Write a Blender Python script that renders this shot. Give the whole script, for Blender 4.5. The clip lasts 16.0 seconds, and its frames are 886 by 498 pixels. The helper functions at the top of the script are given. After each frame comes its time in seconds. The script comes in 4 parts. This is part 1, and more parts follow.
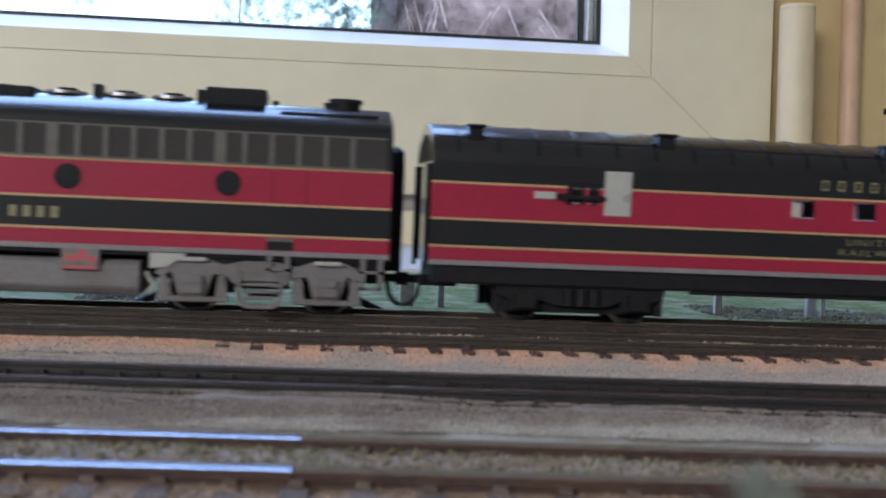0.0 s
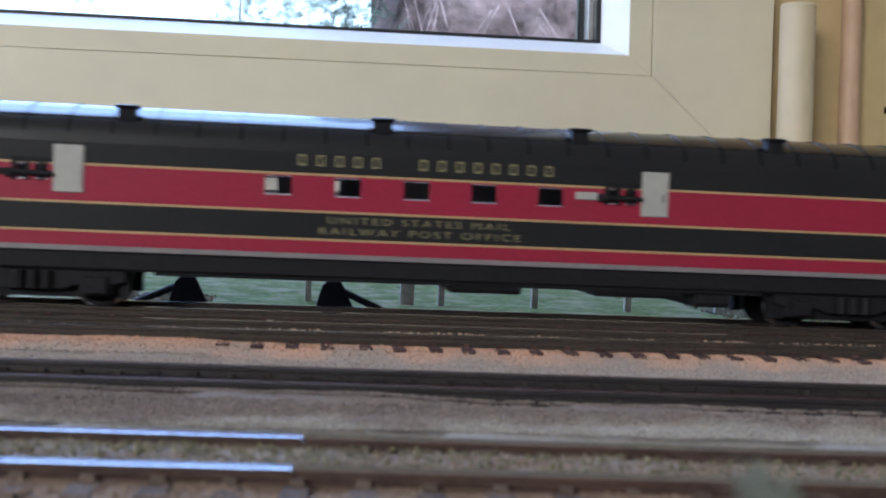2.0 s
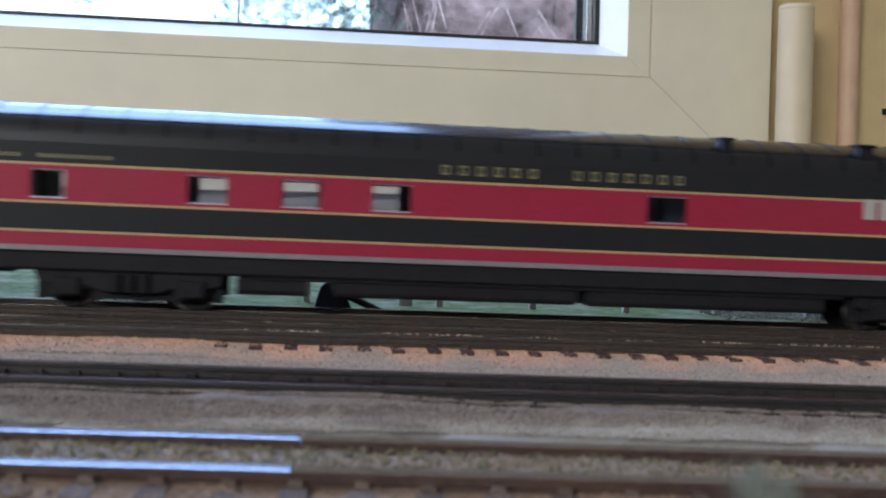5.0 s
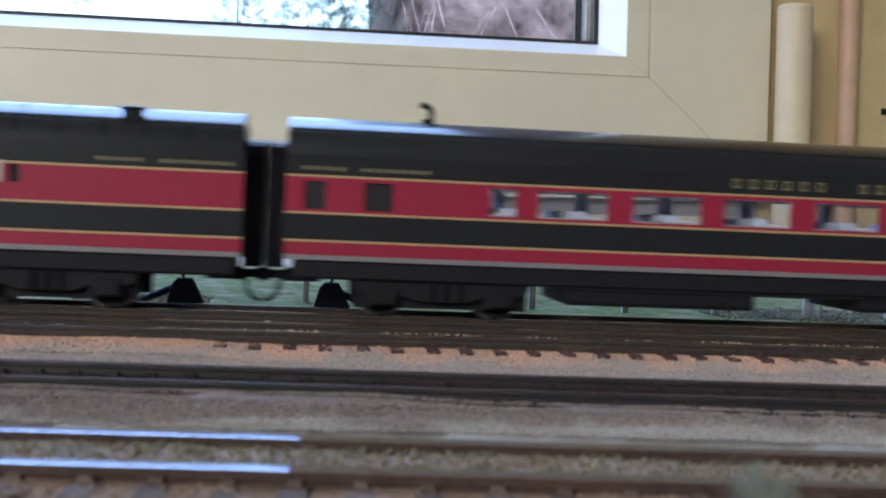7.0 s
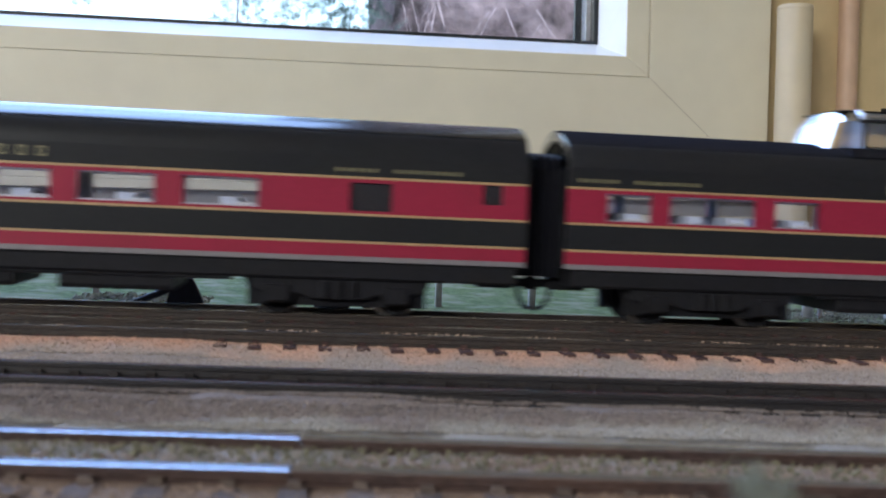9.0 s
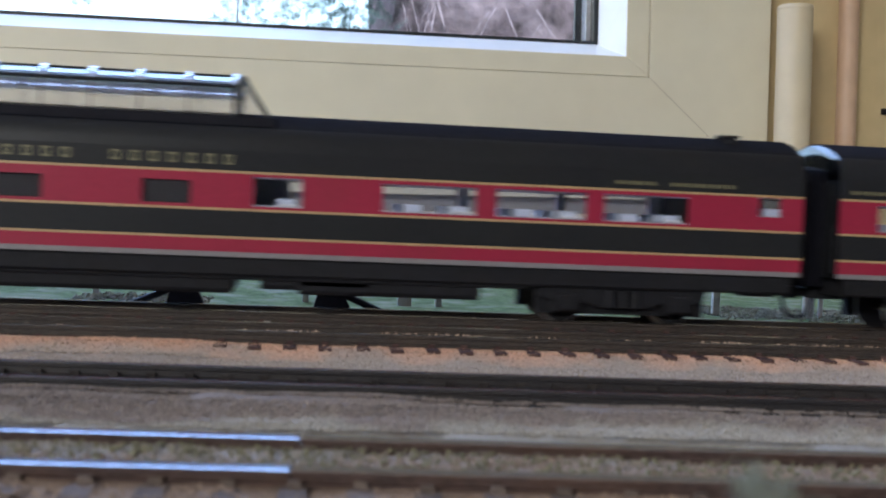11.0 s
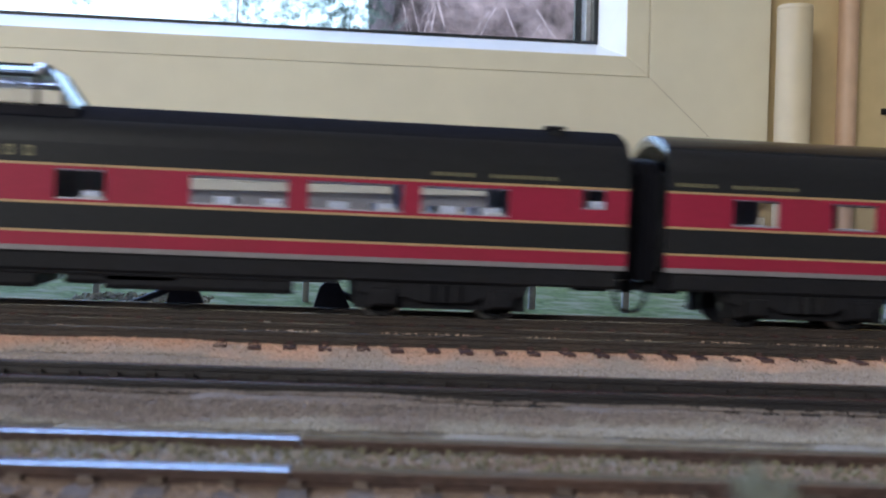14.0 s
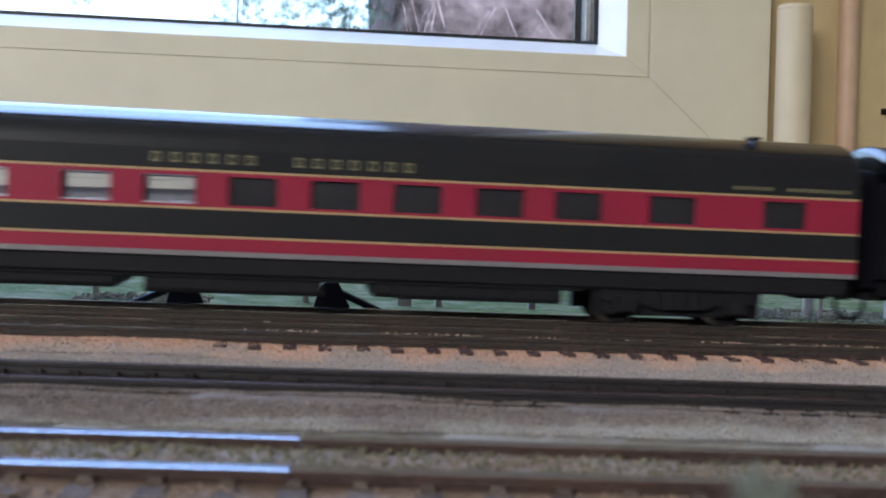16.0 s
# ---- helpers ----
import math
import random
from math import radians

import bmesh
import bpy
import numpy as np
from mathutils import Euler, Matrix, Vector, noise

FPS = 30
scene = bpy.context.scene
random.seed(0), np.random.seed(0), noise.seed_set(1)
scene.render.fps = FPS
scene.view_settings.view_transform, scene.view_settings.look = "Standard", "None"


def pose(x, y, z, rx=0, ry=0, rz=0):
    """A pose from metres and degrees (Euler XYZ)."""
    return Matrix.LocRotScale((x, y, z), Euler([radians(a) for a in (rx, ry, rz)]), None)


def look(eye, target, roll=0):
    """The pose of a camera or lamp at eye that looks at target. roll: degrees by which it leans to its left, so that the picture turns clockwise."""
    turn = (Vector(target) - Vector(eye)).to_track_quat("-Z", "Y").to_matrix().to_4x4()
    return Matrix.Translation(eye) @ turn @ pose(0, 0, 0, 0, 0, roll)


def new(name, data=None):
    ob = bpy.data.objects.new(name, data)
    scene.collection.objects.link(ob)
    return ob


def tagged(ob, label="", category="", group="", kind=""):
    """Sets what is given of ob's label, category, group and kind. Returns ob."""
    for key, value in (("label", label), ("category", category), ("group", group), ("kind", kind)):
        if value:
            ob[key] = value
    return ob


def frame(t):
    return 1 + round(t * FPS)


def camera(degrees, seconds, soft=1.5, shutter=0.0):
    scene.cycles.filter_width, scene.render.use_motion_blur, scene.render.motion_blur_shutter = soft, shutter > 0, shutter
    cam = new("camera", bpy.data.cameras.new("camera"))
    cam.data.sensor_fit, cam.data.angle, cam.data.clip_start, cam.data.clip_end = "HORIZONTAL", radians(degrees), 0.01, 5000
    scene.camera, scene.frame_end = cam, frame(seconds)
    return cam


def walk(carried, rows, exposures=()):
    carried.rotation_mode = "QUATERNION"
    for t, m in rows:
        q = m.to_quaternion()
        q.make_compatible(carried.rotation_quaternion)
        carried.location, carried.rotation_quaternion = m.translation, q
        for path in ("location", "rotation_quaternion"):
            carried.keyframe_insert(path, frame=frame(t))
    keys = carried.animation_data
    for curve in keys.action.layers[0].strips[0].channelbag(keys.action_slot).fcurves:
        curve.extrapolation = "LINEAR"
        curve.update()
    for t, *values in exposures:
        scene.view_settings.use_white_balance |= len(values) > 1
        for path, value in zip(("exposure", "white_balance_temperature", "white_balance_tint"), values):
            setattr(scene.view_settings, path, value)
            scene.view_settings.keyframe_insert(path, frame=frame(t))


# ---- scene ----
cam = camera(42.81, 16.0, soft=1.9, shutter=0.62)
cam.data.dof.use_dof, cam.data.dof.focus_distance, cam.data.dof.aperture_fstop = True, 0.45, 58.0

# camera on the baseboard; it settles a little during the first seconds
BASE = look((0.0, 0.0, 0.027), (0.13001, 0.99088, -0.00836), 2.445)
SETTLE = [(0.0, 4, 0), (0.5, 4.5, -1), (1.0, 6.5, -2), (1.5, 6, -3), (2.0, 4.5, -2), (2.5, 3.5, -1),
          (3.0, 2, 0.5), (3.5, 2, 1), (4.2, 2, 0.5), (6.3, 1, 0), (7.5, 0, 0), (16.0, 0, 0)]
walk(cam, [(t, BASE @ pose(0, 0, 0, math.degrees(b / 2000), math.degrees(a / 2000), 0)) for t, a, b in SETTLE],
     [(0.0, 1.99, 6500, 10), (16.0, 1.99, 6500, 10)])

# ---- light ----
world = bpy.data.worlds.new("sky")
scene.world = world
world.use_nodes = True
wn = world.node_tree.nodes
sky = wn.new("ShaderNodeTexSky")
sky.sky_type, sky.sun_disc = "NISHITA", False
sky.sun_elevation, sky.sun_rotation = radians(50), radians(200)
wn["Background"].inputs["Strength"].default_value = 0.15
world.node_tree.links.new(sky.outputs[0], wn["Background"].inputs["Color"])

sun = new("sun", bpy.data.lights.new("sun", "SUN"))
sun.data.energy, sun.data.angle, sun.data.color = 1.5, radians(0.5), (1.0, 0.95, 0.87)
sun.matrix_world = look((1.0, -2.6, 4.0), (0, 0, 0))


def window_lamp(x, y, z, target, w, h, power, colour):
    ob = new("window_light", bpy.data.lights.new("window_light", "AREA"))
    ob.data.shape, ob.data.size, ob.data.size_y = "RECTANGLE", w, h
    ob.data.energy, ob.data.color = power, colour
    ob.matrix_world = look((x, y, z), target)


# daylight through the window behind the camera and through the one behind the train
window_lamp(-1.75, -2.44, 1.0, (0.1, 0.3, 0.2), 1.0, 0.7, 14.4, (0.935, 0.93, 0.885))
window_lamp(-0.47, 0.90, 0.39, (-0.40, 0.0, 0.30), 0.95, 0.35, 1.2, (0.30, 0.48, 1.0))
window_lamp(-0.42, 0.90, 0.79, (-0.35, 0.0, 0.45), 1.05, 0.43, 3.3, (0.34, 0.53, 1.0))

# ---- materials ----


def mat(name, colour, rough=0.5, metal=0.0, vary=0.15, grain=200.0, bump=0.0, dirt=None, dirt_scale=15.0, dirt_amount=0.35,
        per_object=0.0, spec=0.5, coat=0.0):
    m = bpy.data.materials.new(name)
    m.use_nodes = True
    nt = m.node_tree
    b = nt.nodes["Principled BSDF"]
    b.inputs["Metallic"].default_value = metal
    b.inputs["Specular IOR Level"].default_value = spec
    b.inputs["Coat Weight"].default_value = coat
    geo = nt.nodes.new("ShaderNodeTexCoord")
    n1 = nt.nodes.new("ShaderNodeTexNoise")
    n1.inputs["Scale"].default_value = grain
    n1.inputs["Detail"].default_value = 4
    nt.links.new(geo.outputs["Object"], n1.inputs["Vector"])
    r1 = nt.nodes.new("ShaderNodeMapRange")
    r1.inputs["From Min"].default_value, r1.inputs["From Max"].default_value = 0.3, 0.7
    r1.inputs["To Min"].default_value, r1.inputs["To Max"].default_value = 1 - vary, 1 + vary
    nt.links.new(n1.outputs["Fac"], r1.inputs["Value"])
    mul = nt.nodes.new("ShaderNodeMix")
    mul.data_type, mul.blend_type = "RGBA", "MULTIPLY"
    mul.inputs["Factor"].default_value = 1.0
    mul.inputs["A"].default_value = (*colour, 1)
    nt.links.new(r1.outputs["Result"], mul.inputs["B"])
    out = mul.outputs["Result"]
    n2 = nt.nodes.new("ShaderNodeTexNoise")
    n2.inputs["Scale"].default_value = dirt_scale
    n2.inputs["Detail"].default_value = 6
    nt.links.new(geo.outputs["Object"], n2.inputs["Vector"])
    if dirt:
        r2 = nt.nodes.new("ShaderNodeMapRange")
        r2.inputs["From Min"].default_value, r2.inputs["From Max"].default_value = 0.45, 0.7
        r2.inputs["To Min"].default_value, r2.inputs["To Max"].default_value = 0.0, dirt_amount
        nt.links.new(n2.outputs["Fac"], r2.inputs["Value"])
        mx = nt.nodes.new("ShaderNodeMix")
        mx.data_type = "RGBA"
        nt.links.new(r2.outputs["Result"], mx.inputs["Factor"])
        nt.links.new(out, mx.inputs["A"])
        mx.inputs["B"].default_value = (*dirt, 1)
        out = mx.outputs["Result"]
    if per_object:
        info = nt.nodes.new("ShaderNodeObjectInfo")
        r3 = nt.nodes.new("ShaderNodeMapRange")
        r3.inputs["To Min"].default_value, r3.inputs["To Max"].default_value = 1 - per_object, 1 + per_object
        nt.links.new(info.outputs["Random"], r3.inputs["Value"])
        m3 = nt.nodes.new("ShaderNodeMix")
        m3.data_type, m3.blend_type = "RGBA", "MULTIPLY"
        m3.inputs["Factor"].default_value = 1.0
        nt.links.new(out, m3.inputs["A"])
        nt.links.new(r3.outputs["Result"], m3.inputs["B"])
        out = m3.outputs["Result"]
    nt.links.new(out, b.inputs["Base Color"])
    r4 = nt.nodes.new("ShaderNodeMapRange")
    r4.inputs["To Min"].default_value, r4.inputs["To Max"].default_value = max(0.02, rough - 0.08), min(1, rough + 0.08)
    nt.links.new(n2.outputs["Fac"], r4.inputs["Value"])
    nt.links.new(r4.outputs["Result"], b.inputs["Roughness"])
    if bump:
        bp = nt.nodes.new("ShaderNodeBump")
        bp.inputs["Strength"].default_value = 0.6
        bp.inputs["Distance"].default_value = bump
        nt.links.new(n1.outputs["Fac"], bp.inputs["Height"])
        nt.links.new(bp.outputs["Normal"], b.inputs["Normal"])
    return m


def glass_mat(name, tint, rough, clear, haze=0.0):
    m = bpy.data.materials.new(name)
    m.use_nodes = True
    nt = m.node_tree
    out = nt.nodes["Material Output"]
    nt.nodes.remove(nt.nodes["Principled BSDF"])
    tr = nt.nodes.new("ShaderNodeBsdfTransparent")
    tr.inputs["Color"].default_value = (*tint, 1)
    gl = nt.nodes.new("ShaderNodeBsdfGlossy")
    gl.inputs["Roughness"].default_value = rough
    fr = nt.nodes.new("ShaderNodeFresnel")
    fr.inputs["IOR"].default_value = clear
    mx = nt.nodes.new("ShaderNodeMixShader")
    nt.links.new(fr.outputs[0], mx.inputs[0])
    if haze:        # moulded plastic scatters some of the light that passes through it
        rf = nt.nodes.new("ShaderNodeBsdfRefraction")
        rf.inputs["Roughness"].default_value, rf.inputs["IOR"].default_value = 0.75, 1.1
        hz = nt.nodes.new("ShaderNodeMixShader")
        hz.inputs[0].default_value = haze
        nt.links.new(tr.outputs[0], hz.inputs[1])
        nt.links.new(rf.outputs[0], hz.inputs[2])
        nt.links.new(hz.outputs[0], mx.inputs[1])
    else:
        nt.links.new(tr.outputs[0], mx.inputs[1])
    nt.links.new(gl.outputs[0], mx.inputs[2])
    nt.links.new(mx.outputs[0], out.inputs["Surface"])
    return m


M_GREEN = mat("dark_green_paint", (0.0170, 0.0172, 0.0195), 0.42, spec=0.20, vary=0.1, grain=900, dirt=(0.022, 0.022, 0.02), dirt_scale=40, dirt_amount=0.3)
M_ROOF = mat("dark_roof_paint", (0.011, 0.011, 0.0135), 0.19, spec=0.22, vary=0.12, grain=700, dirt=(0.05, 0.05, 0.05), dirt_scale=30, dirt_amount=0.2)
M_ENDS = mat("glossy_end_paint", (0.012, 0.0125, 0.014), 0.10, spec=0.5, vary=0.1, grain=700, coat=0.5)
M_MATT = mat("matt_roof_paint", (0.019, 0.019, 0.024), 0.95, spec=0.0, vary=0.12, grain=700, dirt=(0.02, 0.02, 0.02), dirt_scale=30, dirt_amount=0.3)
M_RED = mat("orange_red_paint", (0.30, 0.020, 0.050), 0.42, spec=0.25, vary=0.06, grain=900, dirt=(0.22, 0.03, 0.04), dirt_scale=50, dirt_amount=0.3)
M_YELLOW = mat("yellow_stripe_paint", (0.43, 0.29, 0.14), 0.45, vary=0.1, grain=900)
M_SILL = mat("grey_sill_paint", (0.20, 0.188, 0.195), 0.5, vary=0.12, grain=900)
M_BLACK = mat("black_plastic", (0.0150, 0.0148, 0.0180), 0.6, spec=0.15, vary=0.2, grain=600, dirt=(0.014, 0.013, 0.012), dirt_scale=60, dirt_amount=0.4)
M_RUBBER = mat("diaphragm_rubber", (0.005, 0.005, 0.008), 0.5, spec=0.15, vary=0.2, grain=500)
M_TRUCK = mat("grey_moulded_plastic", (0.168, 0.155, 0.158), 0.55, vary=0.12, grain=700, dirt=(0.10, 0.085, 0.07), dirt_scale=70, dirt_amount=0.5)
M_GRILLE = mat("stainless_grille", (0.12, 0.113, 0.103), 0.5, spec=0.3, vary=0.1, grain=700)
M_MESH = mat("grille_mesh", (0.05, 0.047, 0.045), 0.7, spec=0.1, vary=0.3, grain=2500)
M_DOOR = mat("light_grey_door", (0.38, 0.38, 0.355), 0.5, vary=0.06, grain=500)
M_STEEL = mat("bright_wheel_steel", (0.45, 0.44, 0.43), 0.3, metal=1.0, vary=0.15, grain=800)
M_PORT = mat("porthole_glass", (0.01, 0.012, 0.014), 0.12, vary=0.1, grain=300)
M_INTERIOR = mat("grey_blue_seat_plastic", (0.66, 0.71, 0.82), 0.3, vary=0.1, grain=500)
M_WHITE = mat("white_table_plastic", (0.72, 0.72, 0.72), 0.35, vary=0.05, grain=500)
M_LINING = mat("pale_grey_lining", (0.62, 0.62, 0.62), 0.6, vary=0.06, grain=400)
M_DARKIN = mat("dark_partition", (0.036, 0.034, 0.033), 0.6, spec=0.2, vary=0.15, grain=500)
M_LETTER = mat("faded_gold_lettering", (0.21, 0.19, 0.10), 0.5, vary=0.15, grain=900)
M_REDTEXT = mat("red_plate_marking", (0.45, 0.07, 0.09), 0.5, vary=0.1, grain=900)
M_GLASS = glass_mat("car_window_plastic", (0.91, 0.92, 0.96), 0.10, 1.2)
M_DOME = glass_mat("dome_plastic", (0.97, 0.97, 1.0), 0.08, 1.7, 0.45)
M_DOMETOP = glass_mat("dome_upper_plastic", (0.96, 0.96, 1.0), 0.12, 2.0, 0.6)
M_DOMEEND = glass_mat("dome_end_plastic", (0.97, 0.97, 1.0), 0.10, 1.35, 0.10)
M_CORNER = glass_mat("dome_corner_plastic", (0.96, 0.97, 1.0), 0.06, 1.6)
corner_nodes = M_CORNER.node_tree
corner_mix, corner_glow = corner_nodes.nodes.new("ShaderNodeMixShader"), corner_nodes.nodes.new("ShaderNodeBsdfTranslucent")
corner_glow.inputs["Color"].default_value = (0.95, 0.96, 1.0, 1)
corner_mix.inputs[0].default_value = 0.42          # thick moulded corner, milky with light from behind
corner_gloss = corner_nodes.nodes["Mix Shader"]
corner_nodes.links.new(corner_nodes.nodes["Transparent BSDF"].outputs[0], corner_mix.inputs[1])
corner_nodes.links.new(corner_glow.outputs[0], corner_mix.inputs[2])
corner_nodes.links.new(corner_mix.outputs[0], corner_gloss.inputs[1])
M_PANE = glass_mat("window_glass", (0.97, 0.98, 0.98), 0.01, 1.15)

M_RAIL = mat("rail_side_rust", (0.050, 0.041, 0.037), 0.6, spec=0.2, vary=0.25, grain=900, dirt=(0.075, 0.052, 0.04), dirt_scale=60, dirt_amount=0.6)
M_RAILDARK = mat("dark_oiled_rail", (0.030, 0.027, 0.029), 0.5, spec=0.25, vary=0.25, grain=900, dirt=(0.045, 0.036, 0.032), dirt_scale=60, dirt_amount=0.5)
M_DULL = mat("dull_rail_head", (0.14, 0.112, 0.078), 0.92, spec=0.0, vary=0.2, grain=500, dirt=(0.14, 0.11, 0.09), dirt_scale=60, dirt_amount=0.6)
M_DARKTIE = mat("dark_grey_sleeper", (0.040, 0.035, 0.034), 0.8, spec=0.1, vary=0.3, grain=900, per_object=0.25)
# lighter grey base carries the sky's reflection on the sleeper tops
M_GREYTIE = mat("skylit_grey_sleeper", (0.135, 0.105, 0.09), 0.8, spec=0.08, vary=0.25, grain=700, dirt=(0.09, 0.035, 0.04), dirt_scale=120, dirt_amount=0.6, per_object=0.2)
M_RAILTOP = mat("polished_rail_head", (0.20, 0.205, 0.22), 0.20, metal=1.0, vary=0.15, grain=700, dirt=(0.25, 0.24, 0.24), dirt_scale=25, dirt_amount=0.4)
M_RUST = mat("rusty_near_rail", (0.085, 0.056, 0.05), 0.6, spec=0.2, vary=0.3, grain=700, dirt=(0.13, 0.075, 0.055), dirt_scale=50, dirt_amount=0.7)
M_SLEEPER = mat("brown_plastic_sleeper", (0.085, 0.05, 0.047), 0.75, spec=0.1, vary=0.25, grain=900, bump=0.0002, dirt=(0.16, 0.13, 0.11), dirt_scale=150, dirt_amount=0.5, per_object=0.25)
M_UPVC = mat("cream_window_frame", (0.725, 0.66, 0.50), 0.42, vary=0.025, grain=40, dirt=(0.55, 0.48, 0.38), dirt_scale=6, dirt_amount=0.25)
M_BEAD = mat("white_glazing_bead", (0.88, 0.87, 0.84), 0.35, vary=0.03, grain=40)
M_GASKET = mat("black_rubber_gasket", (0.015, 0.017, 0.018), 0.5, vary=0.2, grain=300)
M_JOINT = mat("joint_shadow_sealant", (0.34, 0.26, 0.17), 0.7, vary=0.3, grain=120)
# grey stands in for the shade inside the rebate below the frame
M_STRIP = mat("grey_shaded_strip", (0.33, 0.31, 0.30), 0.6, vary=0.06, grain=60)
M_WALL = mat("beige_plaster", (0.60, 0.45, 0.235), 0.8, vary=0.05, grain=60, bump=0.0006, dirt=(0.48, 0.36, 0.22), dirt_scale=5, dirt_amount=0.4)
M_ROOM = mat("pale_room_paint", (0.72, 0.70, 0.66), 0.8, vary=0.04, grain=30, dirt=(0.62, 0.60, 0.56), dirt_scale=2, dirt_amount=0.3)
M_FLOOR = mat("brown_carpet", (0.20, 0.16, 0.12), 0.9, vary=0.25, grain=150, bump=0.002)
M_TUBE = mat("cream_cardboard_tube", (0.64, 0.54, 0.37), 0.55, vary=0.05, grain=50, dirt=(0.62, 0.50, 0.33), dirt_scale=12, dirt_amount=0.4)
M_COPPER = mat("pinkish_copper_pipe", (0.60, 0.40, 0.27), 0.5, vary=0.08, grain=60, dirt=(0.5, 0.31, 0.20), dirt_scale=10, dirt_amount=0.4)
M_BOARD = mat("white_window_board", (0.45, 0.43, 0.39), 0.7, spec=0.15, vary=0.05, grain=40, dirt=(0.45, 0.42, 0.36), dirt_scale=9, dirt_amount=0.4)
M_TIMBER = mat("baseboard_timber", (0.30, 0.22, 0.14), 0.7, vary=0.2, grain=60)
M_POST = mat("weathered_fence_post", (0.42, 0.41, 0.38), 0.7, vary=0.2, grain=400)
M_SILVER = mat("aluminium_post", (0.72, 0.72, 0.74), 0.32, metal=0.75, vary=0.15, grain=300)
M_ROCK = mat("grey_brown_rubble", (0.25, 0.24, 0.17), 0.9, vary=0.25, grain=500, bump=0.0006, dirt=(0.10, 0.09, 0.08), dirt_scale=120, dirt_amount=0.7)
M_MOSS = mat("grey_green_moss", (0.18, 0.165, 0.10), 0.9, vary=0.4, grain=900)
M_TUFT = mat("pale_grey_green_lichen", (0.185, 0.20, 0.16), 0.9, vary=0.3, grain=700)
M_BARK = mat("brown_shaggy_bark", (0.085, 0.068, 0.080), 0.9, vary=0.8, grain=14, bump=0.03, dirt=(0.27, 0.23, 0.27), dirt_scale=5, dirt_amount=0.8)
M_NEEDLE = mat("conifer_needles", (0.035, 0.075, 0.075), 0.6, vary=0.5, grain=20)
M_STRAW = mat("dry_bark_strips", (0.20, 0.175, 0.21), 0.85, vary=0.6, grain=25)
M_LAWN = mat("outside_gravel", (0.45, 0.44, 0.40), 0.9, vary=0.3, grain=8)


def ballast_mat(name, per_island):
    """Loose scenic ballast: bands of grey, pink and pale stone that run along the tracks, one darkened for shade."""
    m = bpy.data.materials.new(name)
    m.use_nodes = True
    nt = m.node_tree
    b = nt.nodes["Principled BSDF"]
    b.inputs["Roughness"].default_value = 0.95
    b.inputs["Specular IOR Level"].default_value = 0.1
    tc = nt.nodes.new("ShaderNodeTexCoord")
    nz = nt.nodes.new("ShaderNodeTexNoise")
    nz.inputs["Scale"].default_value, nz.inputs["Detail"].default_value = 75, 8
    nt.links.new(tc.outputs["Object"], nz.inputs["Vector"])
    sp = nt.nodes.new("ShaderNodeSeparateXYZ")
    nt.links.new(tc.outputs["Object"], sp.inputs[0])
    ma = nt.nodes.new("ShaderNodeMath")
    ma.operation = "MULTIPLY_ADD"
    nt.links.new(nz.outputs["Fac"], ma.inputs[0])
    ma.inputs[1].default_value = 0.022
    nt.links.new(sp.outputs["Y"], ma.inputs[2])
    mr = nt.nodes.new("ShaderNodeMapRange")
    mr.inputs["From Min"].default_value, mr.inputs["From Max"].default_value = 0.111, 0.361
    nt.links.new(ma.outputs[0], mr.inputs["Value"])
    ramp = nt.nodes.new("ShaderNodeValToRGB")
    # 0.287 to 0.345 holds the shade between the third track's rails, as darker colour
    stops = [(0.0, (0.27, 0.195, 0.15)), (0.09, (0.28, 0.21, 0.165)), (0.125, (0.325, 0.297, 0.26)), (0.222, (0.35, 0.32, 0.28)),
             (0.236, (0.25, 0.207, 0.185)), (0.272, (0.24, 0.20, 0.18)), (0.287, (0.115, 0.10, 0.095)), (0.345, (0.12, 0.102, 0.095)), (0.385, (0.38, 0.325, 0.285)), (0.505, (0.39, 0.33, 0.288)),
             (0.535, (0.63, 0.385, 0.27)), (0.60, (0.45, 0.33, 0.255)), (0.80, (0.45, 0.345, 0.275)), (1.0, (0.38, 0.30, 0.24))]
    while len(ramp.color_ramp.elements) < len(stops):
        ramp.color_ramp.elements.new(0.5)
    for e, (p, c) in zip(ramp.color_ramp.elements, stops):
        e.position, e.color = p, (*c, 1)
    nt.links.new(mr.outputs["Result"], ramp.inputs[0])
    mul = nt.nodes.new("ShaderNodeMix")
    mul.data_type, mul.blend_type = "RGBA", "MULTIPLY"
    mul.inputs["Factor"].default_value = 1
    nt.links.new(ramp.outputs[0], mul.inputs["A"])
    if per_island:
        src = nt.nodes.new("ShaderNodeNewGeometry").outputs["Random Per Island"]
    else:
        fine = nt.nodes.new("ShaderNodeTexNoise")
        fine.inputs["Scale"].default_value, fine.inputs["Detail"].default_value = 1300, 3
        nt.links.new(tc.outputs["Object"], fine.inputs["Vector"])
        src = fine.outputs["Fac"]
    rr = nt.nodes.new("ShaderNodeMapRange")
    rr.inputs["To Min"].default_value, rr.inputs["To Max"].default_value = 0.74, 1.24
    nt.links.new(src, rr.inputs["Value"])
    nt.links.new(rr.outputs["Result"], mul.inputs["B"])
    nt.links.new(mul.outputs["Result"], b.inputs["Base Color"])
    return m


M_BALLAST = ballast_mat("ballast_bed", False)
M_GRAIN = ballast_mat("ballast_grains", True)
M_GRASS = mat("sea_green_grass_mat", (0.145, 0.195, 0.088), 0.95, spec=0.05, vary=0.35, grain=420, bump=0.0012, dirt=(0.33, 0.33, 0.25), dirt_scale=90, dirt_amount=0.9)

